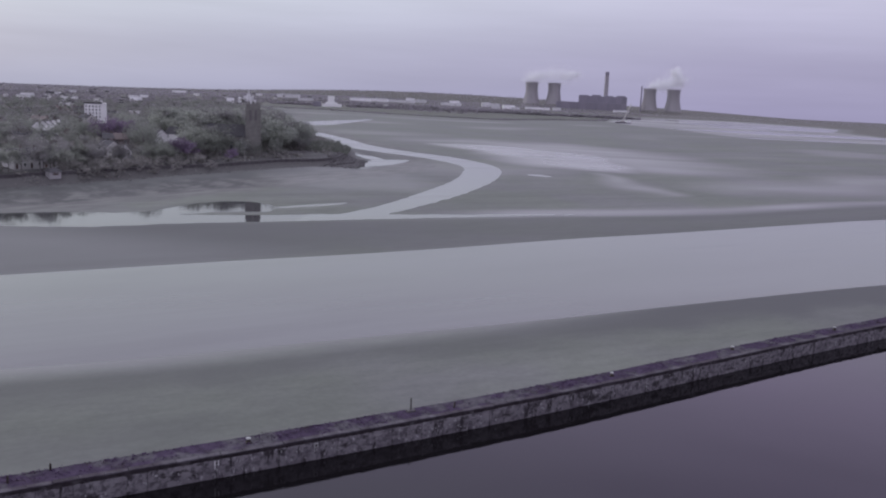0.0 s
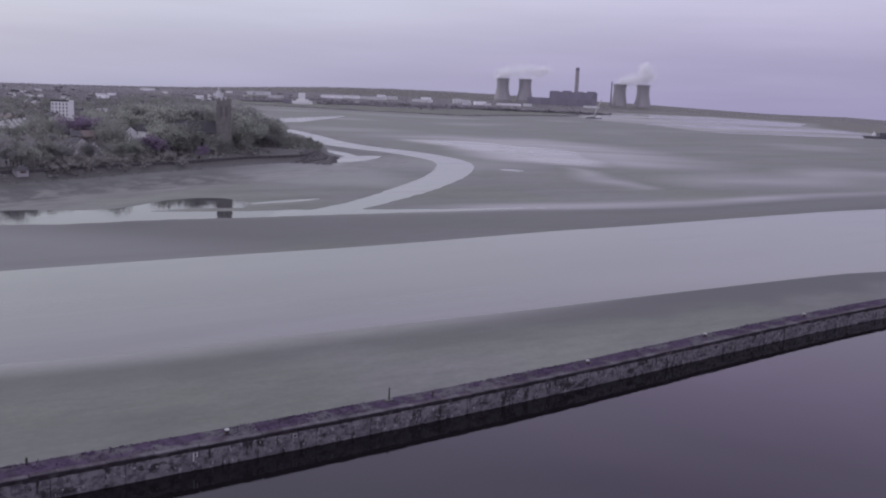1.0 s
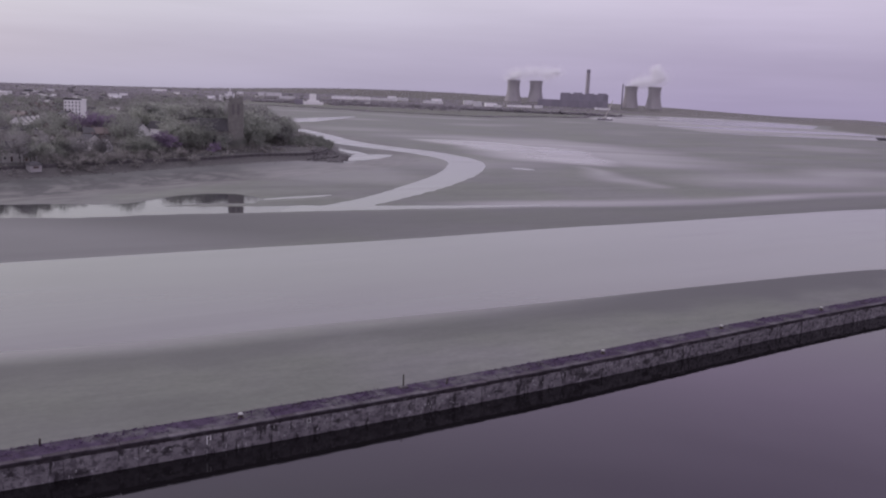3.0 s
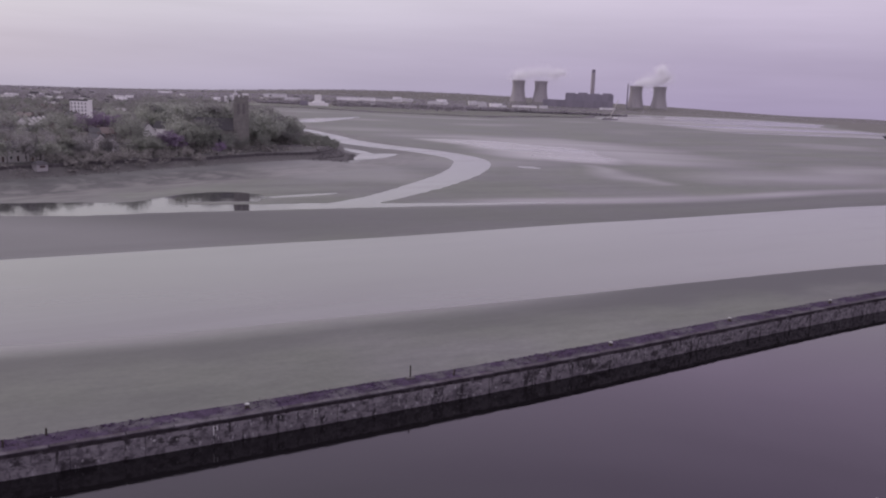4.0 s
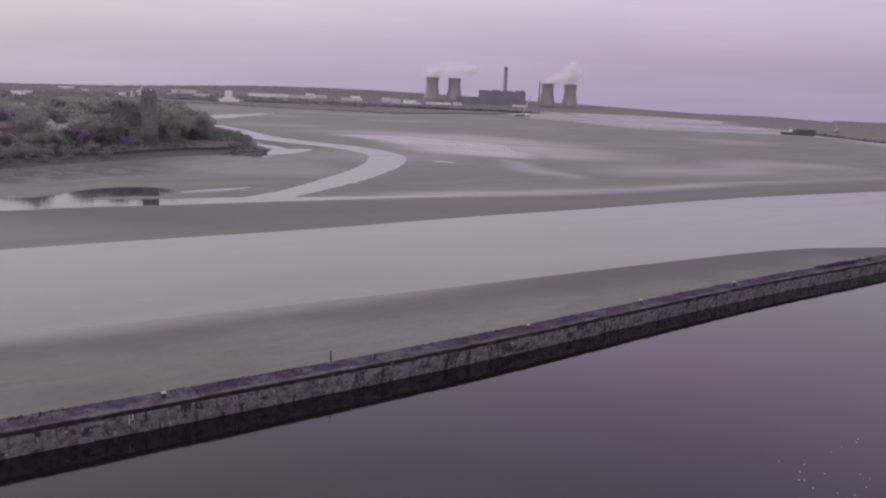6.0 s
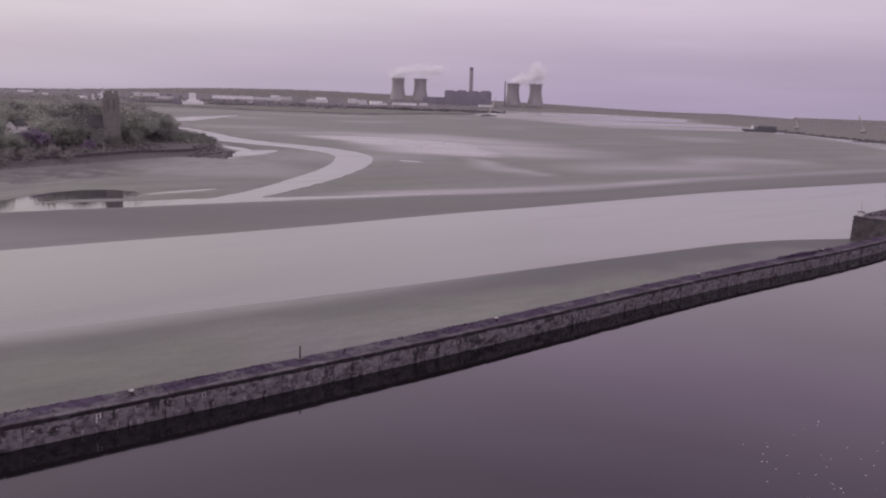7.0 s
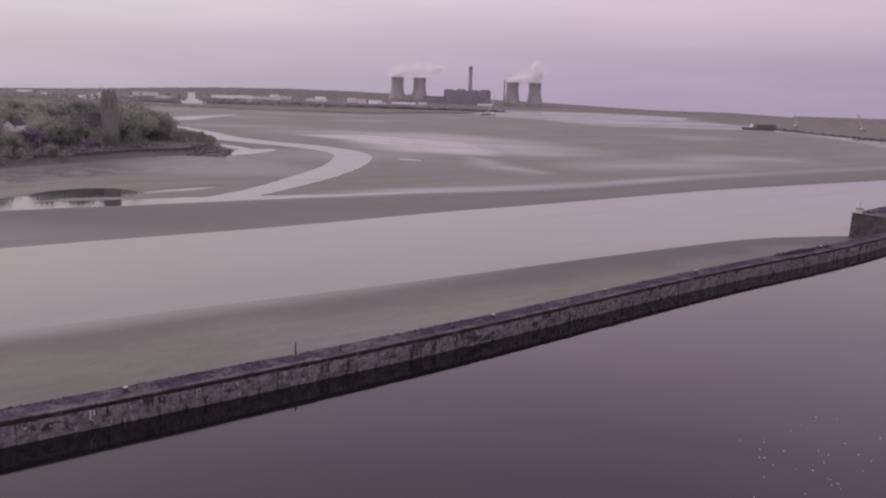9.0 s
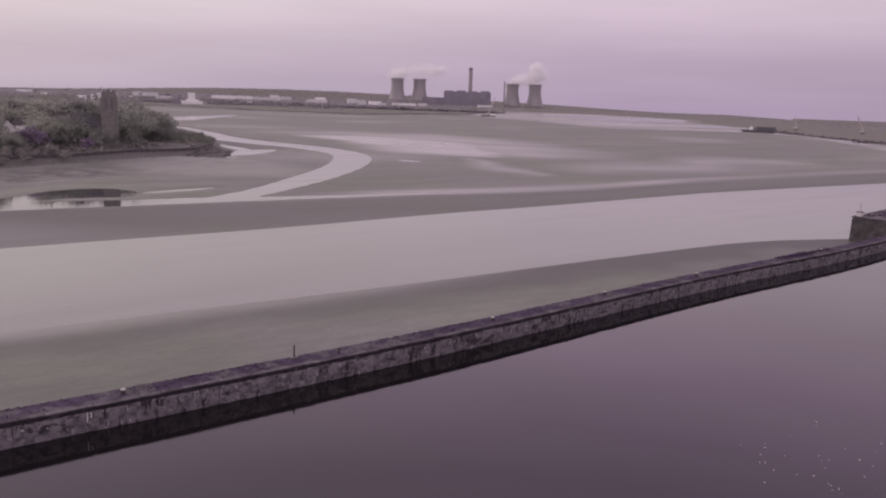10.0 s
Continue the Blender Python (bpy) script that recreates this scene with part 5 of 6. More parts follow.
def build_woodland():
    near = [scatter(52 + k, 1200, 215, lambda r, n: (r.uniform(-300, -100, n), r.uniform(385, 680, n)), 22, 0.5,
                    lambda r, x, t: r.uniform(11, 16.5, len(x)) * np.where(x > -235, 1.0, 0.72) * np.where(t < 32, 0.8, 1)) for k in (0, 1)]

    def fan(r, n):
        d, a = r.uniform(560, 1450, n), np.radians(r.uniform(12, 37, n))
        return -d * np.sin(a), d * np.cos(a)
    far = [scatter(62 + k, 1500, 450, fan, 25, 1.0, lambda r, x, t: r.uniform(7, 12, len(x))) for k in (0, 1)]
    r = np.random.RandomState(58)
    y = r.uniform(495, 590, 130)
    x = -106 - 0.16 * np.abs(y - 495) + r.uniform(-13, 14, 130)
    ok = to_shore(x, y, TOWN_SHORE) > 0.5
    x, y = x[ok], y[ok]
    u = r.uniform(0, 1, 120)
    back = np.stack([-112 - 70 * u ** 1.3 - r.uniform(2, 22, 120), 575 + 190 * u], -1)
    back = back[to_shore(back[:, 0], back[:, 1], TOWN_SHORE) > 1]
    woodland("shrubs", np.c_[back, land_of(back[:, 0], back[:, 1])[0] - 0.6, np.minimum(r.uniform(4.5, 9.0, len(back)), np.maximum(headroom(back[:, 0], back[:, 1]) - 4, 2.2))], M_LEAF[0], 200, "olive shrubs along the far bank of the peninsula", 60)
    woodland("shrubs", np.stack([x, y, land_of(x, y)[0] - 0.6, r.uniform(2.2, 4.6, len(x))], -1), M_LEAF[2], 260, "dull green shrubs crowding the bank of the point", 59)
    k = np.array([p for p in TOWN_SHORE if 280 < p[1] < 402 and p[0] > -200])
    for n, low, high, reach, keep, label in ((150, 318, 402, 22, 150, "dark bushes crowding the bank below the trees"), (170, 280, 345, 9, 60, "low brown bushes on the slope of the bank")):
        u = r.uniform(0, len(k) - 1.001, n)
        a, b = k[u.astype(int)], k[u.astype(int) + 1]
        back = np.stack([-(b - a)[:, 1], (b - a)[:, 0]], -1) / np.linalg.norm(b - a, axis=1)[:, None]
        p = a + (b - a) * (u % 1)[:, None] + back * r.uniform(1, reach, n)[:, None]
        p = p[(p[:, 1] > low) & (p[:, 1] < high) & np.array([free(*q, 0.5) for q in p])]
        woodland("shrubs", np.c_[p, land_of(p[:, 0], p[:, 1])[0] - 0.3, r.uniform(0.1, 0.26, len(p)) * reach], M_BRAMBLE, keep, label, 64)
    woodland("woodland", near[0], M_LEAF[0], 470, "dense olive-green spring trees on the peninsula", 53)
    woodland("woodland", near[1], M_LEAF[1], 470, "dense brown budding trees on the peninsula", 54)
    woodland("woodland", far[0], M_LEAF[0], 125, "olive-green trees scattered through the far town", 55)
    woodland("woodland", far[1], M_LEAF[1], 125, "brown bare trees scattered through the far town", 56)


def build_far_houses():
    kinds = []
    for w, d, wall, roof, label in ((9, 7, M_RENDER, M_SLATE, "pale house with a slate roof in the far town"), (10, 7, M_WHITE, M_SHELTER, "white house with a grey roof in the far town"), (11, 8, M_SHELTER, M_SLATE, "grey house with a slate roof in the far town")):
        h = thing("house", pose(0, 0, 0), label, "house", "houses of the far town")
        part("wall", box(-w / 2, w / 2, -d / 2, d / 2, -3, 5.4, 0.05), wall, h)
        bm = bmesh.new()
        v = [bm.verts.new(q) for q in ((-w / 2 - 0.3, -d / 2 - 0.4, 5.4), (w / 2 + 0.3, -d / 2 - 0.4, 5.4), (w / 2 + 0.3, d / 2 + 0.4, 5.4), (-w / 2 - 0.3, d / 2 + 0.4, 5.4), (-w / 2 - 0.3, 0, 8.2), (w / 2 + 0.3, 0, 8.2))]
        for f in ((0, 1, 5, 4), (2, 3, 4, 5), (1, 2, 5), (3, 0, 4), (3, 2, 1, 0)):
            bm.faces.new([v[i] for i in f])
        part("roof", bm, roof, h)
        for c in (-w / 4, w / 4):
            part("window", box(c - 0.7, c + 0.7, -d / 2 - 0.05, -d / 2 + 0.05, 2.9, 4.3), M_GLASS, h)
        kinds.append(h)
    r = random.Random(88)
    n = 0
    while n < 85:
        d, a = r.uniform(640, 1900), radians(r.uniform(10, 36))
        x, y = -d * math.sin(a), d * math.cos(a)
        if to_shore(np.array([x]), np.array([y]), TOWN_SHORE)[0] < 60 or not free(x, y, 8):
            continue
        put_copy(kinds, r.choice((0, 1, 1, 1, 0, 2)), pose(x, y, ground_z(x, y), 0, 0, r.choice((20, 30, -60, 50)) + r.uniform(-6, 6)) @ Matrix.Scale(r.uniform(0.7, 1.0), 4))
        taken.append((x, y, 7))
        n += 1
    while n < 138:
        d, a = r.uniform(1500, 4300), radians(r.uniform(7, 35))
        x, y = -d * math.sin(a), d * math.cos(a)
        if to_shore(np.array([x]), np.array([y]), TOWN_SHORE)[0] < 60 and to_shore(np.array([x]), np.array([y]), FAR_SHORE)[0] < 300 or not free(x, y, 14):
            continue
        put_copy(kinds, r.choice((0, 0, 1, 2, 2)), pose(x, y, ground_z(x, y) + 0.5, 0, 0, r.choice((20, 30, 10)) + r.uniform(-9, 9)) @ Matrix.Scale(r.uniform(0.7, 1.25), 4))
        taken.append((x, y, 12))
        n += 1


build_far_houses()
build_woodland()


def build_undergrowth():
    r = np.random.RandomState(41)
    n = 11000
    x, y = r.uniform(-430, -92, n), r.uniform(300, 760, n)
    t = to_shore(x, y, TOWN_SHORE)
    gap = np.array([free(a, b, 0.5) for a, b in zip(x, y)])
    ok = (t > np.where(y > 372, 11, 20)) & gap & (wander(x, y, 60, 42) > -0.35)
    x, y = x[ok], y[ok]
    s = r.uniform(0.7, 2.0, len(x))
    h = land_of(x, y)[0]
    clumps("undergrowth", x, y, h + 0.3 * s, np.stack([s, s, s * r.uniform(0.6, 1.1, len(x))], -1), M_BRAMBLE, "dark shrubs and hedges under the town's trees", "undergrowth", 43)
    k = np.array([p for p in TOWN_SHORE if 255 < p[1] < 480 and p[0] > -230])
    u = r.uniform(0, len(k) - 1.001, 700)
    a, b = k[u.astype(int)], k[u.astype(int) + 1]
    p = a + (b - a) * (u % 1)[:, None]
    back = np.stack([-(b - a)[:, 1], (b - a)[:, 0]], -1) / np.linalg.norm(b - a, axis=1)[:, None]
    p = p + back * r.uniform(-2.5, 9, 700)[:, None]
    s = r.uniform(0.15, 0.5, 700)
    clumps("bank_scrub", p[:, 0], p[:, 1], land_of(p[:, 0], p[:, 1])[0] + 0.05, np.stack([s * 2.0, s * 2.0, s * 0.5], -1), M_BRAMBLE, "dull low scrub on the promenade's bank", "scrub", 46)
    u = r.uniform(0, len(k) - 1.001, 500)
    a, b = k[u.astype(int)], k[u.astype(int) + 1]
    p = a + (b - a) * (u % 1)[:, None]
    back = np.stack([-(b - a)[:, 1], (b - a)[:, 0]], -1) / np.linalg.norm(b - a, axis=1)[:, None]
    p = p - back * np.abs(r.normal(1.5, 2.2, 500))[:, None]
    s = r.uniform(0.12, 0.4, 500)
    clumps("rocks", p[:, 0], p[:, 1], land_of(p[:, 0], p[:, 1])[0], np.stack([s * 1.4, s * 1.4, s * 0.5], -1), M_MASONRY, "dark stones along the foot of the bank", "rocks", 47)
    n = 1200
    u, v = r.uniform(0, 1, n), r.uniform(0, 1, n) ** 1.5
    x, y = -97 + 17 * v * (1 - 0.45 * u) + r.normal(0, 1.5, n), 458 + 52 * u + r.normal(0, 4, n)
    s = r.uniform(0.3, 1.0, n)
    clumps("rocks", x, y, np.maximum(land_of(x, y)[0], 0) + 0.05, np.stack([s * 1.3, s * 1.3, s * 0.6], -1), M_MASONRY, "dark weedy rocks running off the point", "rocks", 44)


build_undergrowth()


# ---- the far shore ----
def far_woods():
    """Belts and thickets of far trees, thousands of uneven clumps in one mesh."""
    r = np.random.RandomState(14)
    n = 70000
    a = np.radians(r.uniform(-44, 38, n))
    d = 650 * (7.5 ** r.uniform(0, 1, n))
    d[45000:] = r.uniform(2900, 4950, n - 45000)
    x, y = -d * np.sin(a), d * np.cos(a)
    h = land_of(x, y)[0]
    town, fars = to_shore(x, y, TOWN_SHORE), to_shore(x, y, FAR_SHORE)
    thick = ease(wander(x, y, 300, 21) + 0.25 * wander(x, y, 90, 22), -0.55, 0.35)
    ok = ((town > 60) & (d > 1250) | (fars > 330) & (x < 0.40 * y) | ((fars > 260) & (x > 330)) | ((fars > 240) & (wander(x, y, 120, 23) > 0.3))) & (r.uniform(0, 1, n) < np.maximum(0.3 + 0.7 * thick, 0.9 * (d > 3300)))
    ok &= ~((np.abs(x + 475 * y / 2250) < 48) & (y > 2000) & (y < 2262))
    for a, b, c in taken:
        if math.hypot(a, b) > 1250:
            g = math.hypot(a, b)
            ok &= ~((np.abs(x * b / g - y * a / g) < c) & (d > g - 60 - 3 * c) & (d < g + c))
    x, y, h, d = x[ok], y[ok], h[ok], d[ok]
    n = len(x)
    size = np.stack([r.uniform(3.5, 8, n), r.uniform(3.5, 8, n), r.uniform(2.2, 4.8, n)], -1) * ((0.8 + 0.25 * (d / 2500)).clip(0, 1.6) * (1 - 0.62 * ease(x, 350, 800) - 0.15 * ease(x, 520, 640) * ease(-d, -2000, -1500)) * (1 - 0.4 * ease(d, 3000, 3300)))[:, None]
    k = 10
    q = r.normal(0, 1, (n, k, 3))
    q *= (r.uniform(0.3, 1.0, (n, k)) / np.linalg.norm(q, axis=2))[:, :, None]
    p = (q * size[:, None, :] + np.stack([x, y, h + 0.55 * size[:, 2]], -1)[:, None, :]).reshape(-1, 3)
    m = len(p)
    e, w = lying(q.reshape(-1, 3), r, 0.35)
    big = np.repeat(size[:, 2] * 0.5, k)[:, None] * r.uniform(0.5, 1.1, (m, 1))
    e, w = e * big * 1.3, w * big
    v = np.stack([p - e, p - w, p + e, p + w], 1)
    # the ridge and right-bank clumps take the colour with more painted haze
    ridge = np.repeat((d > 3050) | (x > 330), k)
    for mask, mat, label in ((~ridge, M_WOODS, "brown-green belts of distant trees and scrub, greyed for haze"), (ridge, M_RIDGE, "woods on the distant ridge, coloured paler for haze")):
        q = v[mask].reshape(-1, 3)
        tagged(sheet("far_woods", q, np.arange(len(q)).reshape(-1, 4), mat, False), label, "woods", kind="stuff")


def marsh_edge():
    """The scrubby broken edge where the saltmarsh meets the flats."""
    r = np.random.RandomState(71)
    for low, high, far, n, most, mat, label in ((-880, 290, 2500, 2200, 2.6, M_WOODS, "low dark scrub along the saltmarsh edge"), (585, 700, 1560, 700, 1.5, M_MASONRY, "dark weedy stones along the far bank")):
        k = np.array([p for p in FAR_SHORE if low < p[0] < high and 900 < p[1] < far])
        u = r.uniform(0, len(k) - 1.001, n)
        a, b = k[u.astype(int)], k[u.astype(int) + 1]
        p = a + (b - a) * (u % 1)[:, None] + np.stack([r.normal(0, 3, n), np.abs(r.normal(4, 14 if low < 0 else 3, n))], -1)
        s = r.uniform(0.8, most, n)
        clumps("marsh_scrub" if low < 0 else "rocks", p[:, 0], p[:, 1], land_of(p[:, 0], p[:, 1])[0] + 0.2, np.stack([s * 2.2, s * 1.5, s * 0.8], -1), mat, label, "scrub" if low < 0 else "rocks", 72)


def shelter_belt():
    """A long belt of trees between the saltmarsh and the works behind it."""
    r = np.random.RandomState(81)
    n = 5200
    u = r.uniform(0, 1, n)
    x = -640 + 1000 * u + r.normal(0, 12, n)
    y = 2330 + 250 * u ** 2 + np.abs(r.normal(0, 45, n))
    ok = (np.abs(x + 475 * y / 2250) > 46) & (wander(x, y, 90, 82) > -0.75)
    x, y = x[ok], y[ok]
    s = r.uniform(3.2, 6.4, len(x)) * (0.85 + 0.3 * wander(x, y, 70, 83)).clip(0.5, 1.3)
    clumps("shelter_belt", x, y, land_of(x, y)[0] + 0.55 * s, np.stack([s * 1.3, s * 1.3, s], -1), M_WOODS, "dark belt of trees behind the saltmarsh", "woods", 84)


def make_shed(w, d, h):
    shed = thing("warehouse", pose(0, 0, 0), "pale clad industrial shed on the far shore", "warehouse", "industrial sheds on the far shore")
    part("wall", box(-w / 2, w / 2, -d / 2, d / 2, -22, h, 0.1), M_SHED, shed)
    bm = bmesh.new()
    for k in range(3):
        c = -w / 3 + k * w / 3
        v = [bm.verts.new(q) for q in ((c - w / 6, -d / 2 - 0.4, h), (c + w / 6, -d / 2 - 0.4, h), (c, -d / 2 - 0.4, h + 0.06 * w / 3 + 0.3), (c - w / 6, d / 2, h), (c + w / 6, d / 2, h), (c, d / 2, h + 0.06 * w / 3 + 0.3))]
        for f in ((0, 1, 2), (5, 4, 3), (0, 2, 5, 3), (1, 4, 5, 2)):
            bm.faces.new([v[i] for i in f])
    part("roof", bm, M_SHED_ROOF, shed)
    for c in (-w * 0.3, w * 0.22):
        part("door", box(c - 2.5, c + 2.5, -d / 2 - 0.12, -d / 2 + 0.1, 0, 4.4, 0.02), M_SHED_ROOF, shed)
    return shed


SHEDS = [make_shed(85, 34, 10), make_shed(115, 44, 8.5), make_shed(46, 30, 14), make_shed(36, 24, 8)]
for k, q, d, a in ((0, -0.262, 3300, 8), (1, -0.176, 3500, 6), (0, -0.153, 3620, 3), (1, -0.128, 3700, 2), (0, -0.108, 3900, 0), (2, -0.118, 3950, 5), (2, -0.066, 3800, 4), (0, -0.070, 3720, -3),
                   (2, -0.030, 3850, 8), (0, -0.024, 3980, 0), (3, -0.018, 3600, 6), (2, -0.003, 3700, 10), (3, 0.005, 3650, -4), (1, 0.030, 3900, 0), (3, 0.052, 3880, 3), (0, 0.125, 4150, -3)):
    x, y = d * q / math.hypot(1, q), d / math.hypot(1, q)
    stretch = Matrix.Diagonal((rnd.uniform(0.7, 1.1), 1, rnd.uniform(0.6, 1.35), 1))
    put_copy(SHEDS, k, pose(x, y, ground_z(x, y) + 1.5, 0, 0, a) @ stretch)
    taken.append((x, y, (44, 76, 26, 20)[k]))
for k, x, y, a in ((3, -1041, 2382, 22), (3, -855, 1470, 30), (3, -704, 1325, 25), (3, -760, 1700, 30), (3, -1200, 2200, 28), (3, -900, 2000, 28), (0, -700, 2900, 15), (3, -1420, 2700, 25), (0, -1300, 3300, 22), (3, -980, 3300, 20)):
    put_copy(SHEDS, k, pose(x, y, ground_z(x, y) + 2.0, 0, 0, a) @ Matrix.Scale(0.62, 4))
    taken.append((x, y, 14))


def build_white_works():
    works = thing("factory", pose(-475, 2250, ground_z(-475, 2250) + 0.5, 0, 0, 12), "white tower factory with a low stepped base", "factory")
    part("tower", box(-8.5, 9.5, -10, 10, 0, 28, 0.2), M_WHITE, works)
    part("base", box(-24, 28, -14, 14, -2, 7, 0.2), M_WHITE, works)
    part("step", box(-14, 18, -12, 12, 7, 11.5, 0.2), M_WHITE, works)
    part("annexe", box(-46, -26, -12, 12, -2, 12, 0.2), M_CLAD_DARK, works, "dark clad annexe")
    plant = thing("silo_plant", pose(-566, 1814, ground_z(-578, 1810), 0, 0, 16), "cluster of white silos and process towers", "silos")
    for k, (a, hgt, rad) in enumerate(((-15, 15, 2.6), (-9.5, 13, 2.6), (12.5, 18, 2.4))):
        b = lathe([(rad, 0), (rad, hgt), (rad * 0.5, hgt + 1.2)], 14)
        bmesh.ops.translate(b, verts=b.verts, vec=(a, (k % 2) * 6, 0))
        part("silo", b, M_SHED, plant)
    for x0, x1, y0, hgt in ((-6, 1, 0, 19), (0.2, 8, 2, 23), (3, 6.2, 1, 31), (6.4, 10.5, -2, 17), (-6, 20, 6, 11)):
        part("process_tower", box(x0, x1, y0, y0 + 6, 0, hgt, 0.1), M_SHED, plant)
    part("conveyor", tube(bmesh.new(), (-14, 3, 14), (2, 3, 22), 0.8, 0.8, 6), M_CLAD_DARK, plant, "dark sloping conveyor")
    part("store", box(-42, -26, -6, 6, 0, 13, 0.1), M_SHED, plant)


build_white_works()
far_woods()
marsh_edge()
shelter_belt()


# ---- the power station ----
def make_cooling_tower():
    t = thing("cooling_tower", pose(0, 0, 0), "grey concrete cooling tower with a waisted shell", "cooling tower", "cooling towers")
    prof = []
    for k in range(17):
        z = 8 + 106 * k / 16
        prof.append((30.5 * math.sqrt(1 + ((z - 84) / 74) ** 2), z))
    inner = [(r - 1.2, z) for r, z in prof[::-1]]
    part("shell", lathe(prof + inner, 40, caps=False), M_TOWER, t, smooth=True)
    part("rim", lathe([(prof[-1][0] + 0.1, 111.5), (prof[-1][0] + 1.3, 111.8), (prof[-1][0] + 1.3, 114.2), (prof[-1][0] - 0.9, 114.2)], 40, caps=False), M_STACK, t)
    r0 = prof[0][0]
    for k in range(24):
        a, b = 2 * math.pi * k / 24, 2 * math.pi * (k + 0.5) / 24
        bm = bmesh.new()
        tube(bm, ((r0 + 2) * math.cos(a), (r0 + 2) * math.sin(a), -4), (r0 * math.cos(b), r0 * math.sin(b), 8.4), 0.6, 0.6, 4)
        part("leg", bm, M_TOWER, t)
    part("basin", lathe([(r0 + 4, -12), (r0 + 4, 1), (r0 + 2, 1.2)], 32), M_STACK, t)
    return t


tower = make_cooling_tower()
BASE = 19.0
tower.matrix_basis = pose(98, 4416, BASE + 5)
for x, y in ((211, 4414), (686, 4396), (800, 4377)):
    copy_thing(tower, pose(x, y, BASE + 5 if x < 300 else BASE - 4))


def build_station():
    ch = thing("chimney", pose(468, 4390, BASE), "tall grey power station chimney with a dark top", "chimney")
    part("shaft", lathe([(12.5, -14), (10.6, 60), (9.4, 168)], 24), M_STACK, ch)
    part("crown", lathe([(9.6, 168), (9.8, 180), (9.2, 184), (8.0, 184.5)], 24), M_CLAD_DARK, ch, "dark chimney top")
    st = thing("stack", pose(641, 4370, BASE), "slender dark stack beside a cooling tower", "chimney")
    part("shaft", lathe([(3.8, -14), (3.2, 120), (2.6, 121)], 16), M_CLAD_DARK, st)
    hall = thing("boiler_house", pose(452, 4365, BASE, 0, 0, -6), "long dark-clad boiler house of the power station", "power station")
    part("hall", box(-118, 118, -35, 35, -15, 62, 0.5), M_CLAD_DARK, hall)
    for k in range(4):
        c = -92 + 60 * k
        part("roof_unit", box(c - 22, c + 22, -28, 28, 62, 66 + 2.5 * (k % 2), 0.5), M_CLAD_DARK, hall)
    part("turbine_hall", box(-225, 116, -90, -35.2, -15, 30, 0.5), M_CLAD_DARK, hall, "low dark turbine hall")
    r = random.Random(3)
    for cx, cy, cz, path in ((150, 4410, BASE + 119, ((-72, 4, 12), (-40, 24, 24), (10, 38, 30), (60, 42, 30), (120, 34, 26), (165, 46, 16))),
                             (745, 4390, BASE + 112, ((-58, 4, 13), (-20, 18, 24), (25, 24, 28), (65, 26, 27), (80, 44, 25), (62, 70, 21), (58, 96, 14)))):
        rn = np.random.RandomState(int(cx))
        spots = []
        for a, b in zip(path, path[1:]):
            u = rn.uniform(0, 1, 9)[:, None]
            for c in np.array(a) * (1 - u) + np.array(b) * u:
                q = rn.normal(0, 1, (520, 3)) * np.array([0.95, 0.6, 0.62]) * c[2] * rn.uniform(0.5, 1.3)
                spots.append(q + np.array([cx + c[0] + rn.normal(0, 0.3) * c[2], cy, cz + c[1] + rn.normal(0, 0.3) * c[2]]))
        p = np.vstack(spots)
        m = len(p)
        e, w = rn.normal(0, 1, (m, 3)), rn.normal(0, 1, (m, 3))
        size = rn.uniform(0.5, 1.3, m)[:, None]
        e, w = e / np.linalg.norm(e, axis=1)[:, None] * size, w / np.linalg.norm(w, axis=1)[:, None] * size
        v = np.stack([p - e, p - w, p + e, p + w], 1).reshape(-1, 3)
        tagged(sheet("steam", v, np.arange(4 * m).reshape(-1, 4), M_STEAM, False), "thin white steam drifting off the cooling towers", "steam", kind="stuff")


build_station()


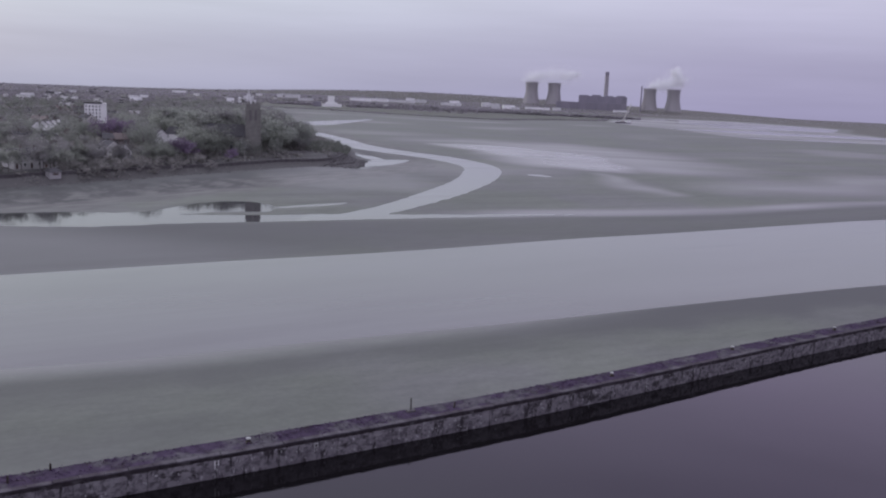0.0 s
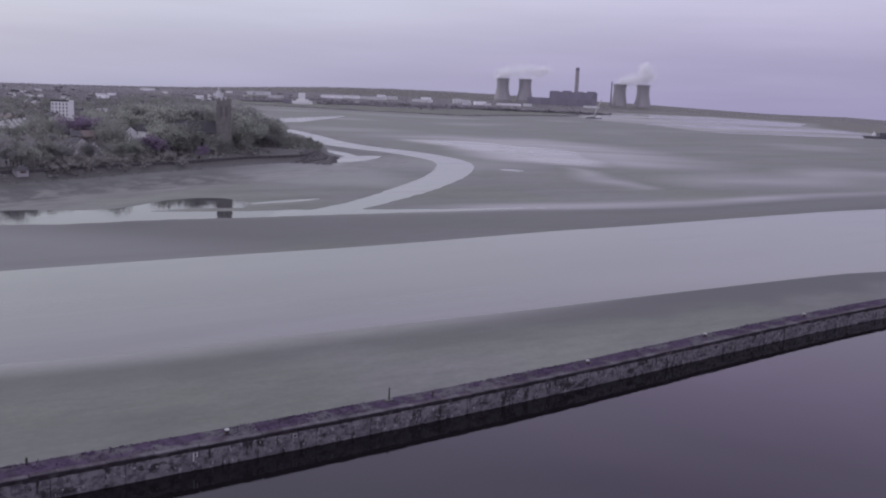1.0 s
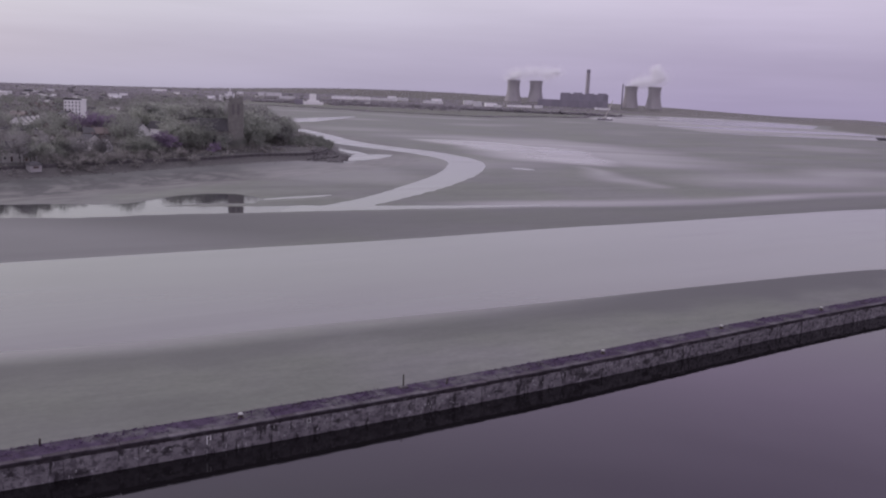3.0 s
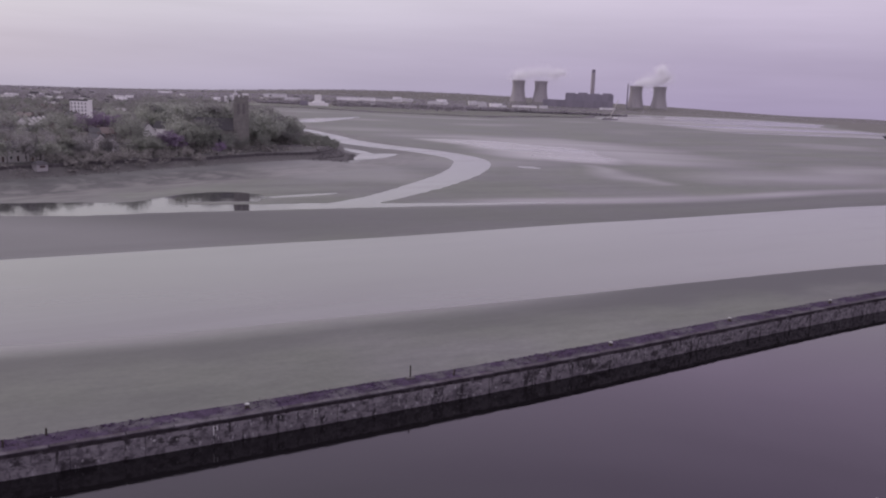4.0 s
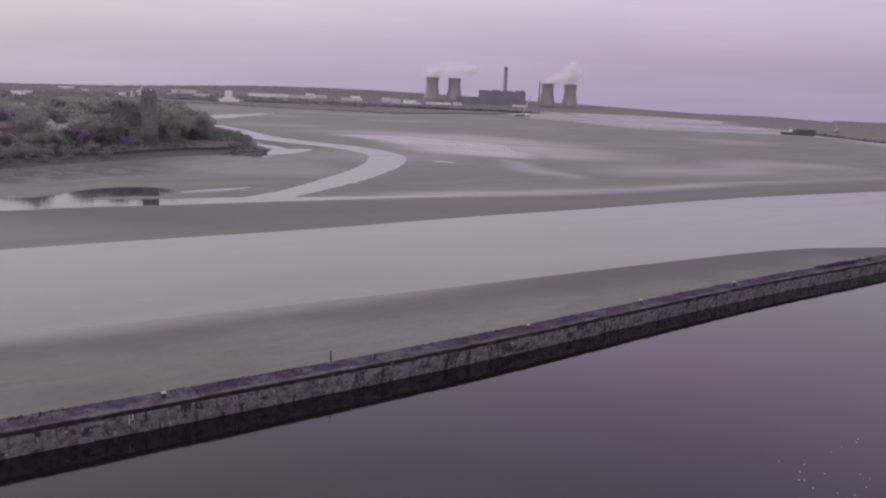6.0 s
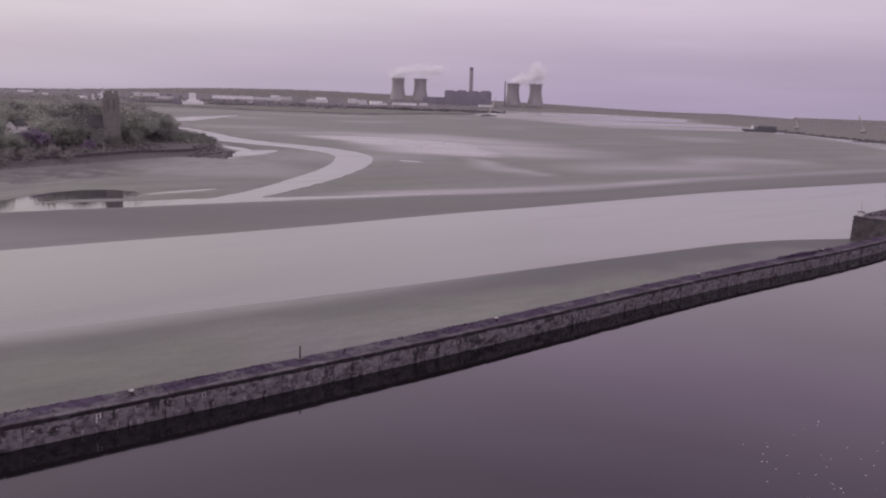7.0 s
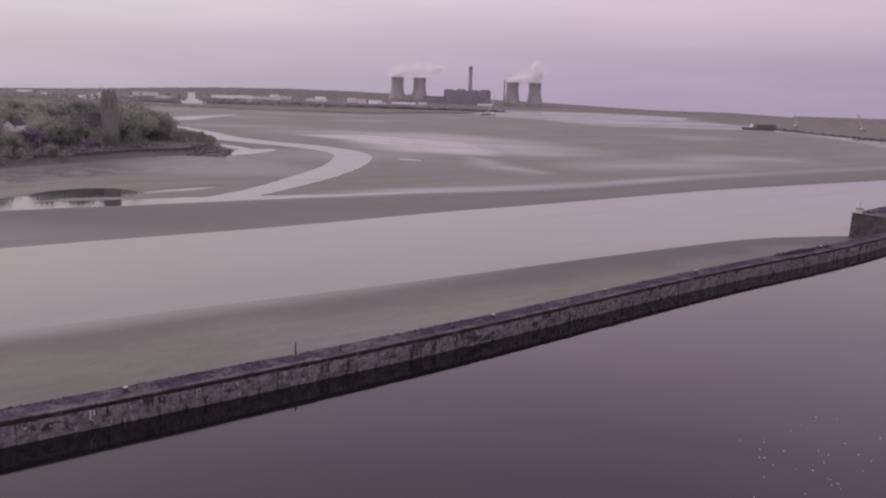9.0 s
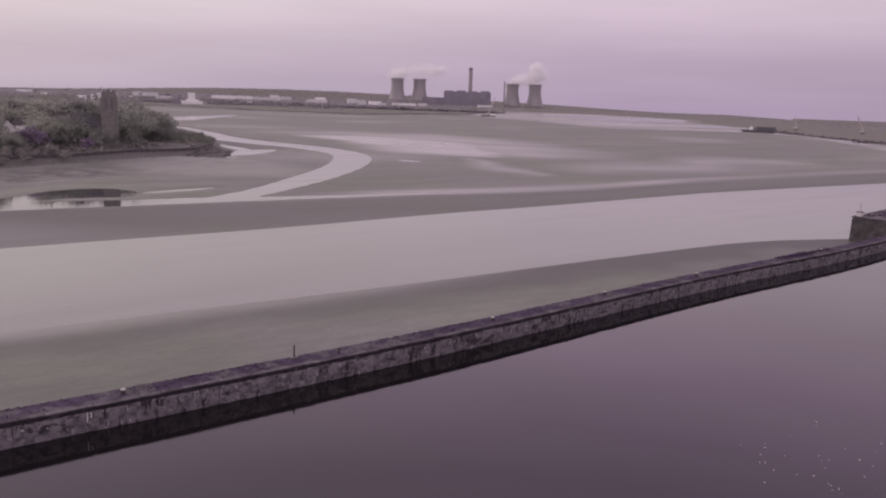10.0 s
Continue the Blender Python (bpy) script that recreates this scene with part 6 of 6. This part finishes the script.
# ---- cranes and barges on the far water ----
def make_crane(length, lean, stout=1.0):
    c = thing("crawler_crane", pose(0, 0, 0), "pale lattice-jib crawler crane on the far shore", "crane", "cranes on the far shore")
    for s in (-1, 1):
        part("track", box(-3.6, 3.6, s * 2.4 - 0.6, s * 2.4 + 0.6, 0, 1.2, 0.2), M_IRON, c)
    part("cab", box(-3.5, 2.4, -1.8, 1.8, 1.2, 4.2, 0.2), M_CRANE, c)
    bm = bmesh.new()
    tip = Vector((length * math.sin(lean), 0, 3 + length * math.cos(lean)))
    side = Vector((math.cos(lean), 0, -math.sin(lean)))
    root = Vector((1.5, 0, 2.5))
    for a in (-0.8, 0.8):
        for b in (-0.8, 0.8):
            tube(bm, root + side * a + Vector((0, b, 0)), tip + side * a * 0.4 + Vector((0, b * 0.4, 0)), 0.22 * stout, 0.18 * stout, 4)
    for k in range(14):
        u, v = k / 14, (k + 1) / 14
        s = 1 if k % 2 else -1
        p, q = root.lerp(tip, u), root.lerp(tip, v)
        tube(bm, p + side * 0.8 * s * (1 - 0.6 * u), q - side * 0.8 * s * (1 - 0.6 * v), 0.12 * stout, 0.12 * stout, 3)
    part("jib", bm, M_CRANE, c, "pale lattice jib")
    return c


CRANES = [make_crane(44, 0.42, 3.0), make_crane(27, -0.42, 2.2), make_crane(20, -0.2, 2.0)]
put_copy(CRANES, 0, pose(253, 1983, 2.2))
put_copy(CRANES, 2, pose(764, 1519, ground_z(764, 1519)))
put_copy(CRANES, 1, pose(797, 1358, ground_z(797, 1358)))


def make_barge(hull, label, laden=False):
    b = thing("barge", pose(0, 0, 0), label, "barge", "work barges")
    bm = bmesh.new()
    lo = [bm.verts.new(v) for v in ((-11, -4.5, -0.5), (12, -4.5, -0.5), (12, 4.5, -0.5), (-11, 4.5, -0.5))]
    hi = [bm.verts.new(v) for v in ((-14, -4.8, 2.2), (14, -4.8, 2.2), (14, 4.8, 2.2), (-14, 4.8, 2.2))]
    bm.faces.new(hi), bm.faces.new(lo[::-1])
    for k in range(4):
        bm.faces.new((lo[k], lo[(k + 1) % 4], hi[(k + 1) % 4], hi[k]))
    part("hull", bm, hull, b)
    if laden:
        part("wheelhouse", box(-6.5, -4.2, -2.2, 2.2, 2.2, 4.4, 0.1), M_WHITE, b, "small white wheelhouse")
        part("mast", lathe([(0.16, 4.3), (0.1, 6.0)], 6), M_WHITE, b).location.x = -5.4
        part("hold", box(-1.5, 13.2, -4.2, 4.2, 2.2, 5.1, 0.15), hull, b, "high dark steel hold")
    else:
        part("wheelhouse", box(5.5, 12.5, -3.2, 3.2, 2.2, 5.6, 0.1), M_WHITE, b, "white wheelhouse")
        part("hatch", box(-11, 4, -3.2, 3.2, 2.2, 2.9, 0.1), M_IRON, b)
    return b


barge = make_barge(M_BARGE, "dark steel barge with a high hold beside the far bank", True)
barge.matrix_basis = pose(595, 1304, 0, 0, 0, -22) @ Matrix.Scale(1.9, 4)
make_barge(M_CLAD_DARK, "weathered grey crane barge lying off the saltmarsh").matrix_basis = pose(255, 1980, 0, 0, 0, 10) @ Matrix.Scale(1.3, 4)
